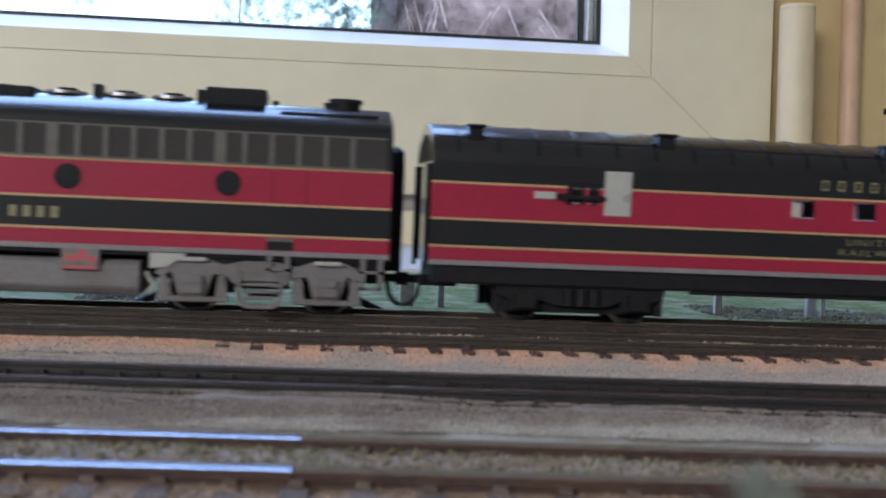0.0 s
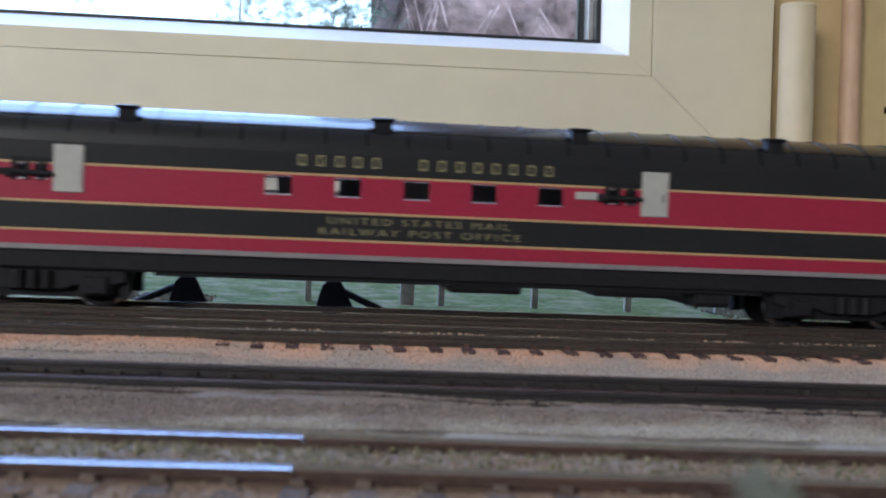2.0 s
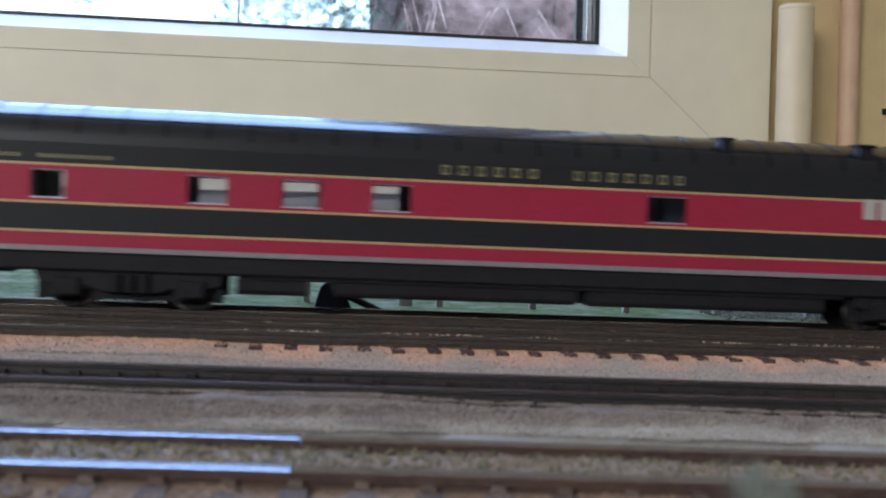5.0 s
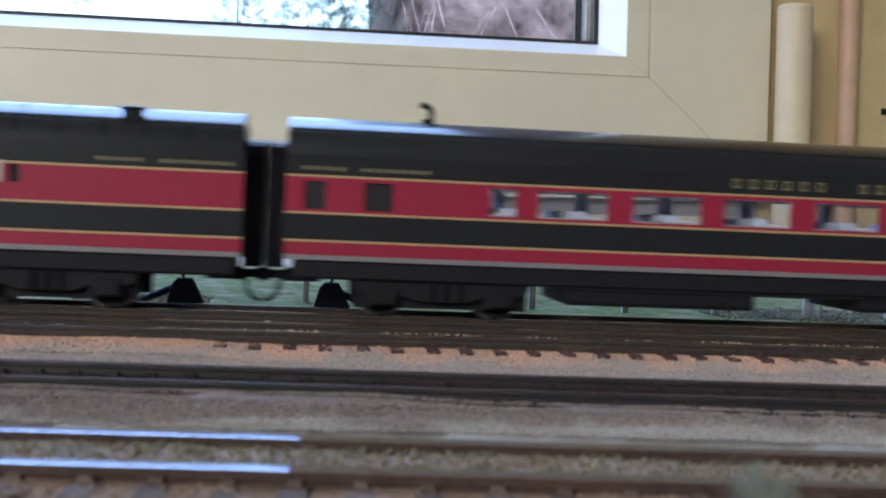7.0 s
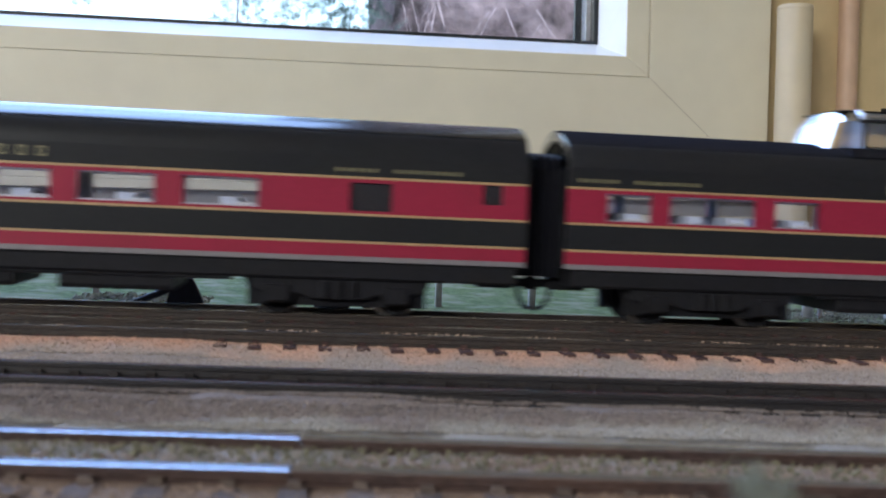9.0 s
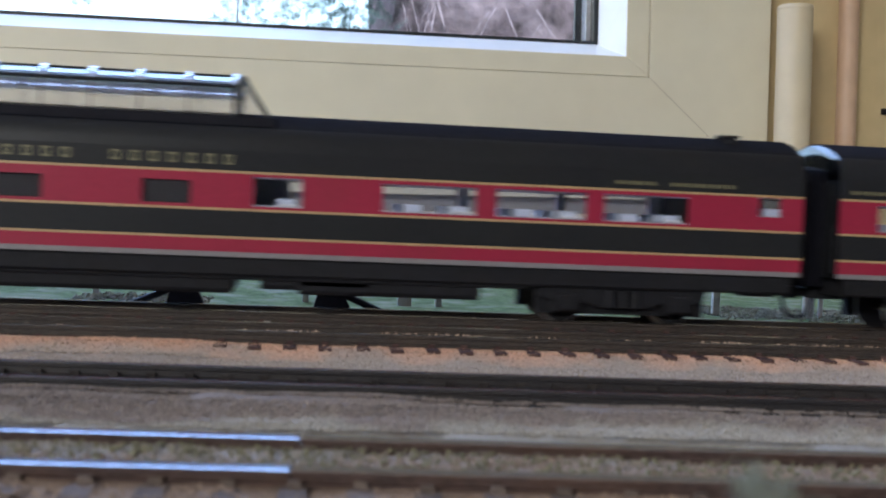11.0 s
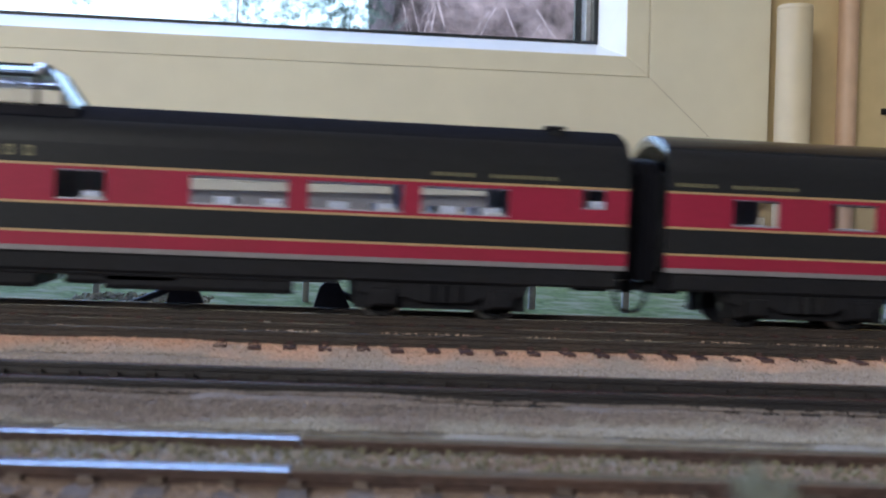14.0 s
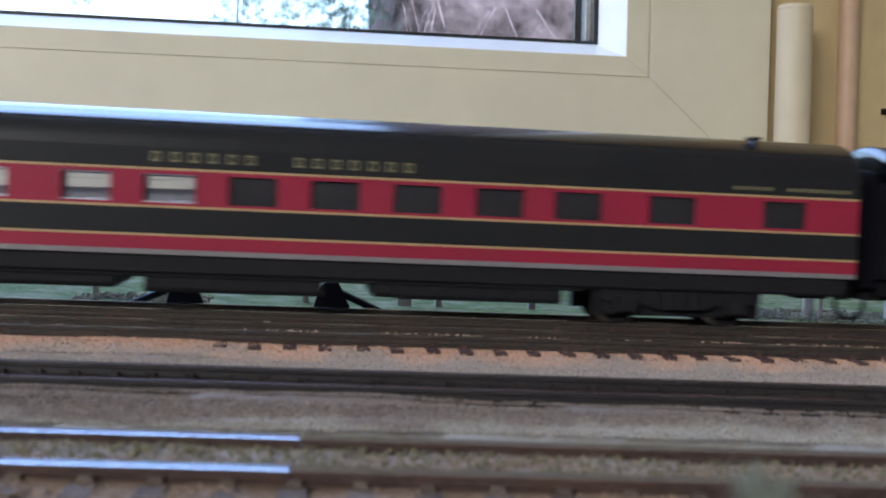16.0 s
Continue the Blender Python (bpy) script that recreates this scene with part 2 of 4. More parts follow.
# ---- mesh helpers (millimetres in, metres out) ----


class Geo:
    def __init__(self):
        self.v, self.f, self.m = [], [], []

    def face(self, pts, m=0):
        n = len(self.v)
        self.v += [tuple(p) for p in pts]
        self.f.append(tuple(range(n, n + len(pts))))
        self.m.append(m)

    def box(self, x0, x1, y0, y1, z0, z1, m=0, ch=0.0):
        """A box; ch chamfers its edges along x."""
        if ch:
            p = [(y0 + ch, z0), (y1 - ch, z0), (y1, z0 + ch), (y1, z1 - ch), (y1 - ch, z1), (y0 + ch, z1), (y0, z1 - ch), (y0, z0 + ch)]
        else:
            p = [(y0, z0), (y1, z0), (y1, z1), (y0, z1)]
        return self.prism_x(p, x0, x1, m)

    def prism_x(self, yz, x0, x1, m=0, cap=True):
        n, k = len(self.v), len(yz)
        self.v += [(x0, y, z) for y, z in yz] + [(x1, y, z) for y, z in yz]
        for i in range(k):
            j = (i + 1) % k
            self.f.append((n + i, n + j, n + k + j, n + k + i))
            self.m.append(m)
        if cap:
            self.f += [tuple(n + i for i in reversed(range(k))), tuple(n + k + i for i in range(k))]
            self.m += [m, m]
        return self

    def prism_y(self, xz, y0, y1, m=0):
        n, k = len(self.v), len(xz)
        self.v += [(x, y0, z) for x, z in xz] + [(x, y1, z) for x, z in xz]
        for i in range(k):
            j = (i + 1) % k
            self.f.append((n + i, n + k + i, n + k + j, n + j))
            self.m.append(m)
        self.f += [tuple(n + i for i in range(k)), tuple(n + k + i for i in reversed(range(k)))]
        self.m += [m, m]
        return self

    def cyl(self, a, b, r, r2=None, seg=14, m=0):
        a, b = Vector(a), Vector(b)
        r2 = r if r2 is None else r2
        w = (b - a).normalized()
        u = w.orthogonal().normalized()
        q = w.cross(u)
        n = len(self.v)
        ring = [(math.cos(6.283185 * i / seg), math.sin(6.283185 * i / seg)) for i in range(seg)]
        self.v += [tuple(a + r * (c * u + s * q)) for c, s in ring] + [tuple(b + r2 * (c * u + s * q)) for c, s in ring]
        for i in range(seg):
            j = (i + 1) % seg
            self.f.append((n + i, n + j, n + seg + j, n + seg + i))
            self.m.append(m)
        self.f += [tuple(n + i for i in reversed(range(seg))), tuple(n + seg + i for i in range(seg))]
        self.m += [m, m]
        return self

    def tube(self, pts, r, seg=8, m=0):
        for a, b in zip(pts, pts[1:]):
            self.cyl(a, b, r, seg=seg, m=m)
        return self

    def mesh(self, name, mats, scale=0.001, bevel=0.0, smooth=False):
        me = bpy.data.meshes.new(name)
        me.from_pydata([(x * scale, y * scale, z * scale) for x, y, z in self.v], [], self.f)
        for k in mats if isinstance(mats, (list, tuple)) else [mats]:
            me.materials.append(k)
        me.polygons.foreach_set("material_index", self.m)
        bm = bmesh.new()
        bm.from_mesh(me)
        if bevel:
            bmesh.ops.remove_doubles(bm, verts=bm.verts, dist=1e-7)
            sharp = [e for e in bm.edges if len(e.link_faces) == 2 and e.calc_face_angle(0) > 0.6]
            bmesh.ops.bevel(bm, geom=sharp, offset=bevel * scale, segments=1, affect="EDGES", profile=0.5)
        bmesh.ops.recalc_face_normals(bm, faces=bm.faces)
        bm.to_mesh(me)
        bm.free()
        if smooth:
            me.polygons.foreach_set("use_smooth", [True] * len(me.polygons))
            me.set_sharp_from_angle(angle=radians(38))
        me.update()
        return me


def part(name, geo, mats, parent, label="", bevel=0.0, smooth=False):
    ob = new(name, geo.mesh(name, mats, bevel=bevel, smooth=smooth) if isinstance(geo, Geo) else geo)
    ob.parent = parent
    return tagged(ob, label)


def thing(name, label, category, m=None, group="", kind=""):
    ob = new(name)
    ob.empty_display_size = 0.01
    if m is not None:
        ob.matrix_basis = m
    return tagged(ob, label, category, group, kind)


def solid(name, geo, mats, label, category, kind="", m=None, bevel=0.0, smooth=False, group="", scale=0.001):
    ob = new(name, geo.mesh(name, mats, scale=scale, bevel=bevel, smooth=smooth))
    if m is not None:
        ob.matrix_basis = m
    return tagged(ob, label, category, group, kind)


# ---- room ----
WALL = pose(0.25657, 0.87917, 0.15464, -0.2895, -1.2660, 4.4402)


def panel(g, xs, zs, y0, y1, holes, m=0):
    """A wall of cells between y0 and y1 with rectangular holes (x0, x1, z0, z1)."""
    xs = sorted(set(xs + [h[0] for h in holes] + [h[1] for h in holes]))
    zs = sorted(set(zs + [h[2] for h in holes] + [h[3] for h in holes]))
    inside = lambda x, z: any(h[0] < x < h[1] and h[2] < z < h[3] for h in holes)
    full = [[not inside((a + b) / 2, (c + d) / 2) for c, d in zip(zs, zs[1:])] for a, b in zip(xs, xs[1:])]
    pick = m if callable(m) else (lambda x, z: m)
    for i, (a, b) in enumerate(zip(xs, xs[1:])):
        for j, (c, d) in enumerate(zip(zs, zs[1:])):
            if not full[i][j]:
                continue
            k = pick((a + b) / 2, (c + d) / 2)
            g.face([(a, y0, c), (b, y0, c), (b, y0, d), (a, y0, d)], k)
            g.face([(a, y1, d), (b, y1, d), (b, y1, c), (a, y1, c)], k)
            if i == 0 or not full[i - 1][j]:
                g.face([(a, y1, c), (a, y0, c), (a, y0, d), (a, y1, d)], k)
            if i == len(xs) - 2 or not full[i + 1][j]:
                g.face([(b, y0, c), (b, y1, c), (b, y1, d), (b, y0, d)], k)
            if j == 0 or not full[i][j - 1]:
                g.face([(a, y0, c), (a, y1, c), (b, y1, c), (b, y0, c)], k)
            if j == len(zs) - 2 or not full[i][j + 1]:
                g.face([(a, y1, d), (a, y0, d), (b, y0, d), (b, y1, d)], k)
    return g


g = panel(Geo(), [-2900, 2700], [-1150, 1420], 20, 220, [(-1560, 120, -125, 1180)])
solid("wall_north", g, M_WALL, "beige plastered wall around the window", "wall", "structure", WALL)
for nm, x0, x1, y0, y1 in (("wall_west", -2750, -2600, -2600, 1300), ("wall_east", 2450, 2600, -2600, 1300)):
    solid(nm, Geo().box(x0, x1, y0, y1, -960, 1500), M_ROOM, "pale painted side wall of the room", "wall", "structure")
g = panel(Geo(), [-2600, 2450], [-960, 1500], -2600, -2450, [(-2300, -1200, 560, 1400)])
solid("wall_south", g, M_ROOM, "pale painted wall with a wide window opening", "wall", "structure")
solid("ceiling", Geo().box(-2750, 2600, -2600, 1400, 1440, 1560), M_ROOM, "pale painted flat ceiling", "ceiling", "structure")
solid("floor", Geo().box(-2750, 2600, -2600, 1400, -1010, -950), M_FLOOR, "brown carpeted floor of the room", "floor", "structure")

# the window behind the train
win = thing("window_1", "large cream window with white beads and black gasket", "window", WALL, kind="structure")
X0, X1, Z0, Z1 = -1540.0, 126.6, -107.2, 1170.0


def frame_bars(name, xa, xb, za, zb, w, wz, y0, y1, mats, label, slope=0.0, gap=0.03):
    """Mitred bars as four separate parts with a hair-thin open mitre."""
    o = gap
    quads = [((xa + o, za), (xb - o, za), (xb - w - o, za + wz), (xa + w + o, za + wz)), ((xb, za + o), (xb, zb - o), (xb - w, zb - wz - o), (xb - w, za + wz + o)),
             ((xb - o, zb), (xa + o, zb), (xa + w + o, zb - wz), (xb - w - o, zb - wz)), ((xa, zb - o), (xa, za + o), (xa + w, za + wz + o), (xa + w, zb - wz - o))]
    for q in quads:
        g = Geo()
        ys = [y0, y0, y0 + slope, y0 + slope]
        g.v = [(x, y, z) for (x, z), y in zip(q, ys)] + [(x, y1, z) for x, z in q]
        g.f = [(0, 1, 2, 3), (7, 6, 5, 4)] + [(i, 4 + i, 4 + (i + 1) % 4, (i + 1) % 4) for i in range(4)]
        g.m = [0] * 6
        part(name, g, mats, win, label, bevel=0.35)


frame_bars("outer_frame", X0 + 3.2, X1 - 3.2, Z0, Z1, 104.0, 91.2, 0.0, 90, M_UPVC, "cream outer frame bar", gap=0.0)
mitre = Geo()
for xa, za, xb, zb in ((X1 - 107.2, Z0 + 91.2, X1 - 3.2, Z0), (X0 + 107.2, Z0 + 91.2, X0 + 3.2, Z0)):
    mitre.face([(xa - 0.28, -0.25, za), (xa + 0.28, -0.25, za), (xb + 0.28, -0.25, zb), (xb - 0.28, -0.25, zb)])
part("mitre_line", mitre, M_JOINT, win, "dirty brown mitre line")
frame_bars("sash_bar", X0 + 107.8, X1 - 107.8, Z0 + 91.75, Z1 - 91.75, 19.0, 15.6, 1.5, 80, M_UPVC, "cream sash bar")
frame_bars("glazing_bead", X0 + 126.8, X1 - 126.8, Z0 + 107.4, Z1 - 107.4, 11.2, 13.4, 2.0, 60, M_BEAD, "white sloping glazing bead", slope=35.0)
frame_bars("gasket", X0 + 137.8, X1 - 137.8, Z0 + 120.6, Z1 - 120.6, 4.0, 3.2, 38.0, 58, M_GASKET, "black rubber gasket")
frame_bars("spacer_bar", X0 + 141.8, X1 - 141.8, Z0 + 123.6, Z1 - 123.6, 4.4, 1.2, 46.0, 57, M_SILVER, "aluminium spacer bar between the panes")
frame_bars("outer_gasket", X0 + 146.0, X1 - 146.0, Z0 + 124.6, Z1 - 124.6, 5.6, 1.4, 57.5, 62, M_GASKET, "black outer gasket behind the glass")
crumbs = Geo()
for k in range(26):         # crumbs of dirt and moss along the gasket
    x, r = -760 + k * 19 + random.uniform(-8, 8), random.uniform(1.2, 3.2)
    crumbs.cyl((x - r * 2.2, 44, Z0 + 122.6), (x + r * 2.2, 44, Z0 + 122.6 + random.uniform(-0.6, 0.6)), r * 0.8, r * 0.4, seg=7)
part("gasket_crumbs", crumbs, M_GASKET, win, "crumbs of dirt on the gasket")
joint = Geo()
for a, b, c, d in ((X0 + 107.2, X1 - 107.2, Z0 + 91.2, Z0 + 92.2), (X0 + 107.2, X1 - 107.2, Z1 - 92.2, Z1 - 91.2)):
    joint.box(a, b, 3.0, 70, c, d)
for a, b in ((X0 + 106.9, X0 + 108.4), (X1 - 108.4, X1 - 106.9)):
    joint.box(a, b, 3.0, 70, Z0 + 92.4, Z1 - 92.4)
part("joint_line", joint, M_JOINT, win, "dirty brown joint line")
pane = part("pane", Geo().box(X0 + 139, X1 - 139, 50, 54, Z0 + 121.5, Z1 - 121.5), M_PANE, win, "clear window pane")
pane.visible_shadow = False
# below the frame: rebate with its shade painted grey, cream upstand and window board
part("frame_foot", Geo().box(X0 + 3.2, X1 - 3.2, 0.4, 60, -113.6, Z0 - 0.1), M_UPVC, win, "cream foot of the frame", bevel=0.3)
solid("trim_1", Geo().box(-1540, 123, 14, 60, -126, -113.8), M_STRIP, "recessed strip under the window frame, greyed to show its shade", "trim", "structure", WALL)
solid("trim_2", Geo().box(-1700, 126, 4, 60, -190, -126.2), M_UPVC, "cream upstand below the window", "trim", "structure", WALL, bevel=1.0)

tube = thing("vertical_tube", "cream cardboard tube standing against the wall", "tube", WALL)
part("barrel", Geo().cyl((128.5, -30, -170), (128.5, -30, 38.6), 13.8, seg=40), M_TUBE, tube, smooth=True)
part("end_cap", Geo().cyl((128.5, -30, 38.6), (128.5, -30, 42.1), 14.1, 13.4, seg=40), M_TUBE, tube, "cream push-in end cap", bevel=0.6, smooth=True)
g = Geo().cyl((198.6, 8, -190), (198.6, 8, 1380), 8.3, seg=28)
solid("copper_pipe", g, M_COPPER, "pinkish painted copper pipe on the wall", "pipe", m=WALL, smooth=True)
hook = thing("wall_hook", "small dark metal hook on the wall", "hook", WALL)
part("plate", Geo().box(239.0, 243.5, 16, 20, -36, -31), M_BLACK, hook)
part("peg", Geo().cyl((241.0, 20, -34), (241.0, 10, -33), 0.9), M_BLACK, hook)

# ---- baseboard and scenery ----
solid("baseboard", Geo().box(-2400, 2400, -350, 590, -40, -6.2), M_TIMBER, "timber baseboard of a model railway layout", "baseboard", "structure")
solid("window_board", Geo().box(-2400, 2400, 520, 960, -30, -1.5), M_BOARD, "white painted window board behind the layout", "window board", "structure", bevel=1.5)
legs = thing("layout_trestle", "timber trestle frame carrying the layout", "trestle")
for x in (-2200, -750, 750, 2200):
    for y in (-300, 450):
        part("leg", Geo().box(x - 35, x + 35, y - 35, y + 35, -950, -40), M_TIMBER, legs, bevel=2)

T1, T2 = 287.5, 246.5
T3 = (177.5, -2.7)      # centre line abeam of the lens, and its turn in degrees
T4 = (123.2, -3.9)


def lane(track, x):
    return track if not isinstance(track, tuple) else track[0] + math.tan(radians(track[1])) * x


def bed_height(x, y):
    """Ballast surface: slight humps between the tracks, packed up to the sleepers."""
    h = -3.75 + 0.35 * noise.noise((x * 0.03, y * 0.03, 0.0)) + 0.25 * noise.noise((x * 0.15, y * 0.15, 3.0))
    near = min(abs(y - lane(t, x)) for t in (T1, T2, T3, T4))
    h += 0.95 if near < 14.6 or abs(y - lane(T3, x)) < 24 else 0.0
    if abs(y - lane(T4, x)) < 17:
        return h + (1.45 if abs(y - lane(T4, x)) < 7.4 else 0.95 + 0.35 * noise.noise((x * 0.2, y * 0.2, 6.0)))
    if near > 14.6:
        h -= 0.9 * min(1.0, (near - 14.6) / 5) - 0.95 * max(0.0, 1 - (near - 14.6) / 4)
    d3 = lane(T3, x) - y
    if 7.0 < d3 < 24:               # heaped against the rail of the third track, sloping off past the sleeper ends
        h += 1.05 if d3 < 10.6 else 0.55 * max(0.0, 1 - (d3 - 10.6) / 7)
    if 7.0 < d3 < 14 and x < 22:
        h += 0.5 * min(1.0, (22 - x) / 10)
    if 225 < y < 238 and x < -8:    # buries the sleeper ends of the second track
        h += 0.75 * min(1.0, (-8 - x) / 14)
    if y > 312:
        h += 0.2
    return h


def sheet(name, xs, ys, fn, mats, label, category, kind):
    nx, ny = len(xs), len(ys)
    v = [(x * 0.001, y * 0.001, fn(x, y) * 0.001) for y in ys for x in xs]
    f = [(j * nx + i, j * nx + i + 1, (j + 1) * nx + i + 1, (j + 1) * nx + i) for j in range(ny - 1) for i in range(nx - 1)]
    me = bpy.data.meshes.new(name)
    me.from_pydata(v, [], f)
    me.materials.append(mats)
    me.polygons.foreach_set("use_smooth", [True] * len(f))
    return tagged(new(name, me), label, category, "", kind)


xs = [-2400, -1800, -1200, -800, -500, -350, -250] + [-200 + 2.5 * i for i in range(181)] + [300, 400, 600, 900, 1300, 1800, 2400]
sheet("ground", xs, [-350, -200, -100, 0, 40] + [80 + 2.5 * i for i in range(105)] + [348, 400, 470, 525], bed_height, M_BALLAST,
      "grey and pink ballasted ground of the layout", "ground", "structure")


def grass_height(x, y):
    return -3.1 + 0.5 * noise.noise((x * 0.05, y * 0.05, 8.0)) + 0.5 * noise.noise((x * 0.3, y * 0.3, 2.0)) - (3.0 if y < 322 else 0.0)


grass = sheet("grass_mat", [-2400, -900, -400] + [-200 + 3 * i for i in range(160)] + [400, 800, 2400], [320, 324] + [327 + 4 * i for i in range(36)] + [500, 519],
              grass_height, M_GRASS, "pale sea-green grass mat behind the track", "grass", "structure")

# loose grains of ballast near the lens
rng = np.random.default_rng(4)


def grains(name, count, x_range, y_range, size, mats, label, category, lift=0.0, keep=None, fn=bed_height):
    base = np.array([(1, 0, 0), (-1, 0, 0), (0, 1, 0), (0, -1, 0), (0, 0, 1), (0, 0, -1)], float)
    tri = np.array([(0, 2, 4), (2, 1, 4), (1, 3, 4), (3, 0, 4), (2, 0, 5), (1, 2, 5), (3, 1, 5), (0, 3, 5)])
    vs, fs, n = [], [], 0
    while n < count:
        x, y = rng.uniform(*x_range), rng.uniform(*y_range)
        if keep and not keep(x, y):
            continue
        s = size * rng.uniform(0.45, 1.25)
        p = base * s * rng.uniform(0.6, 1.3, (6, 1))
        a = rng.uniform(0, 6.28)
        c, q = math.cos(a), math.sin(a)
        p = np.c_[p[:, 0] * c - p[:, 1] * q, p[:, 0] * q + p[:, 1] * c, p[:, 2] * 0.8 + p[:, 0] * 0.4]
        vs.append(p + (x, y, fn(x, y) + s * 0.25 + lift))
        fs.append(tri + 6 * n)
        n += 1
    me = bpy.data.meshes.new(name)
    me.from_pydata((np.concatenate(vs) * 0.001).tolist(), [], np.concatenate(fs).tolist())
    me.materials.append(mats)
    return tagged(new(name, me), label, category, "", "stuff")


def clear_of_rails(x, y):
    return all(abs(abs(y - lane(t, x)) - g) > 1.32 for t, g in ((T1, 8.25), (T2, 8.25), (T3, 7.8), (T4, 7.8)))


grains("ballast_stones", 150000, (-95, 190), (90, 325), 0.28, M_GRAIN, "loose grey and pink ballast stones", "ballast", keep=clear_of_rails)

grains("fine_ballast", 70000, (-55, 105), (130, 172), 0.25, M_GRAIN, "fine grey ballast between the near tracks", "ballast", keep=clear_of_rails)

# ---- tracks ----
RAIL = [(-1.25, -2.54), (1.25, -2.54), (1.25, -2.15), (0.35, -1.85), (0.30, -0.95), (0.75, -0.75), (0.75, -0.12), (0.55, 0.0),
        (-0.55, 0.0), (-0.75, -0.12), (-0.75, -0.75), (-0.30, -0.95), (-0.35, -1.85), (-1.25, -2.15)]


def rail_mesh(x0, x1, head=1.0, flank=M_RAIL, top=M_RAILTOP):
    g = Geo()
    k = len(RAIL)
    low = 0.66 if head > 1 else 1.0
    shape = [(y * head if z > -0.9 else y, z * low) for y, z in RAIL]
    g.v = [(x0, y, z) for y, z in shape] + [(x1, y, z) for y, z in shape]
    for i in range(k):
        g.f.append((i, (i + 1) % k, k + (i + 1) % k, k + i))
        g.m.append(1 if i in (6, 7, 8) else 0)
    g.f += [tuple(range(k - 1, -1, -1)), tuple(range(k, 2 * k))]
    g.m += [0, 0]
    return g.mesh("rail", [flank, top])


def sleeper_mesh(mats=M_SLEEPER, half=15.0):
    g = Geo().prism_x([(-half, -4.4), (half, -4.4), (half, -2.7), (half - 0.2, -2.5), (0.2 - half, -2.5), (-half, -2.7)], -1.35, 1.35)
    for s in (-8.25, 8.25):     # moulded rail chairs
        for d in (-1.75, 1.15):
            g.box(-0.7, 0.7, s + d, s + d + 0.6, -2.6, -1.75)
    return g.mesh("sleeper", mats)


RAIL_MESH, SHORT_RAIL = [rail_mesh(-2300, 2300)], [rail_mesh(-700, 700, flank=M_RAILDARK)]
BROAD_RAIL = [rail_mesh(-700, 0.9, 1.7, M_RUST), rail_mesh(1.2, 700, 1.7, M_RUST, M_DULL)]     # worn bright up to the rail joint, dull past it
SLEEPER_MESH, DARK_SLEEPER, GREY_SLEEPER = sleeper_mesh(), sleeper_mesh(M_DARKTIE, 11.0), sleeper_mesh(M_GREYTIE)


def track(label, centre, turn, pitch, gauge=16.5, x_near=(-110, 190), rail=RAIL_MESH, lift=0.0, reach=2250, sleeper=SLEEPER_MESH, phase=0.0):
    t = thing("railway_track", label, "railway track", pose(0, centre * 0.001, 0, 0, 0, turn), group="parallel tracks")
    for s in (-gauge / 2, gauge / 2):
        for piece in rail:
            r = part("rail", piece, None, t)
            r.location.y = s * 0.001
    rest = Geo()
    i = int(-reach / pitch)
    while i * pitch < reach:
        x = i * pitch + phase + random.uniform(-0.25, 0.25)
        if x_near[0] < x < x_near[1]:
            s = part("sleeper", sleeper, None, t)
            s.location = (x * 0.001, random.uniform(-0.3, 0.3) * 0.001, (random.uniform(-0.12, 0.08) + lift) * 0.001)
            s.rotation_euler.z = radians(random.uniform(-0.8, 0.8))
        else:
            rest.box(x - 1.35, x + 1.35, -15, 15, -4.4, -2.55)
        i += 1
    tagged(part("far_sleepers", rest, M_SLEEPER, t), "brown sleepers further along the track", kind="stuff")


track("train track with dark rails and half-buried brown sleepers", T1, 0, 7.3)
track("dark rusty track with brown sleepers in pink ballast", T2, 0, 7.3)
track("dark track with grey ballast over its sleepers", T3[0], T3[1], 6.0, gauge=15.6, rail=SHORT_RAIL, reach=690, sleeper=DARK_SLEEPER, lift=0.55, phase=1.6)
track("bright-railed track with mossy ballast between its rails", T4[0], T4[1], 6.9, gauge=15.6, rail=BROAD_RAIL, lift=0.86, reach=690, sleeper=GREY_SLEEPER, phase=1.4)

# fence posts, rubble and lineside things behind the train
for x, w, h, d in ((-59, 1.8, 8.4, 352), (3.8, 1.8, 9.0, 345), (34, 4.2, 9.4, 345), (44.5, 1.9, 9.2, 345), (73.8, 2.0, 9.0, 345), (103.8, 2.0, 9.2, 345), (133.5, 2.2, 9.4, 345), (192, 2.0, 9, 345)):
    post = Geo().prism_x([(d - 1, -4.6), (d + 1, -4.6), (d + 1, h - 4.6), (d, h - 4.2), (d - 1, h - 4.6)], x - w / 2, x + w / 2)
    solid("fence_post", post, M_POST, "weathered grey wooden fence post", "fence post", bevel=0.15, group="fence posts behind the track")
for x, w in ((163.6, 3.6), (167.8, 1.5)):
    solid("metal_post", Geo().cyl((x, 343, -4.6), (x, 343, 12), w / 2, seg=18), M_SILVER, "shiny aluminium post beside the track", "post", smooth=True, group="metal posts")
grains("rubble", 2600, (131, 230), (330, 372), 0.55, M_ROCK, "grey and brown rubble heap behind the track", "rubble", lift=0.4, fn=grass_height)
grains("rubble_patch", 320, (-62, -24), (330, 350), 0.9, M_ROCK, "pale rubble patch at the lineside", "rubble", fn=grass_height)
grains("track_ballast", 5000, (-95, 190), (239, 295), 0.5, M_GRAIN, "loose ballast stones lying between the rails", "ballast", lift=0.95, keep=lambda x, y: min(abs(y - T1), abs(y - T2)) < 6.3 and noise.noise((x * 0.06, y * 0.12, 5.0)) > -0.1)
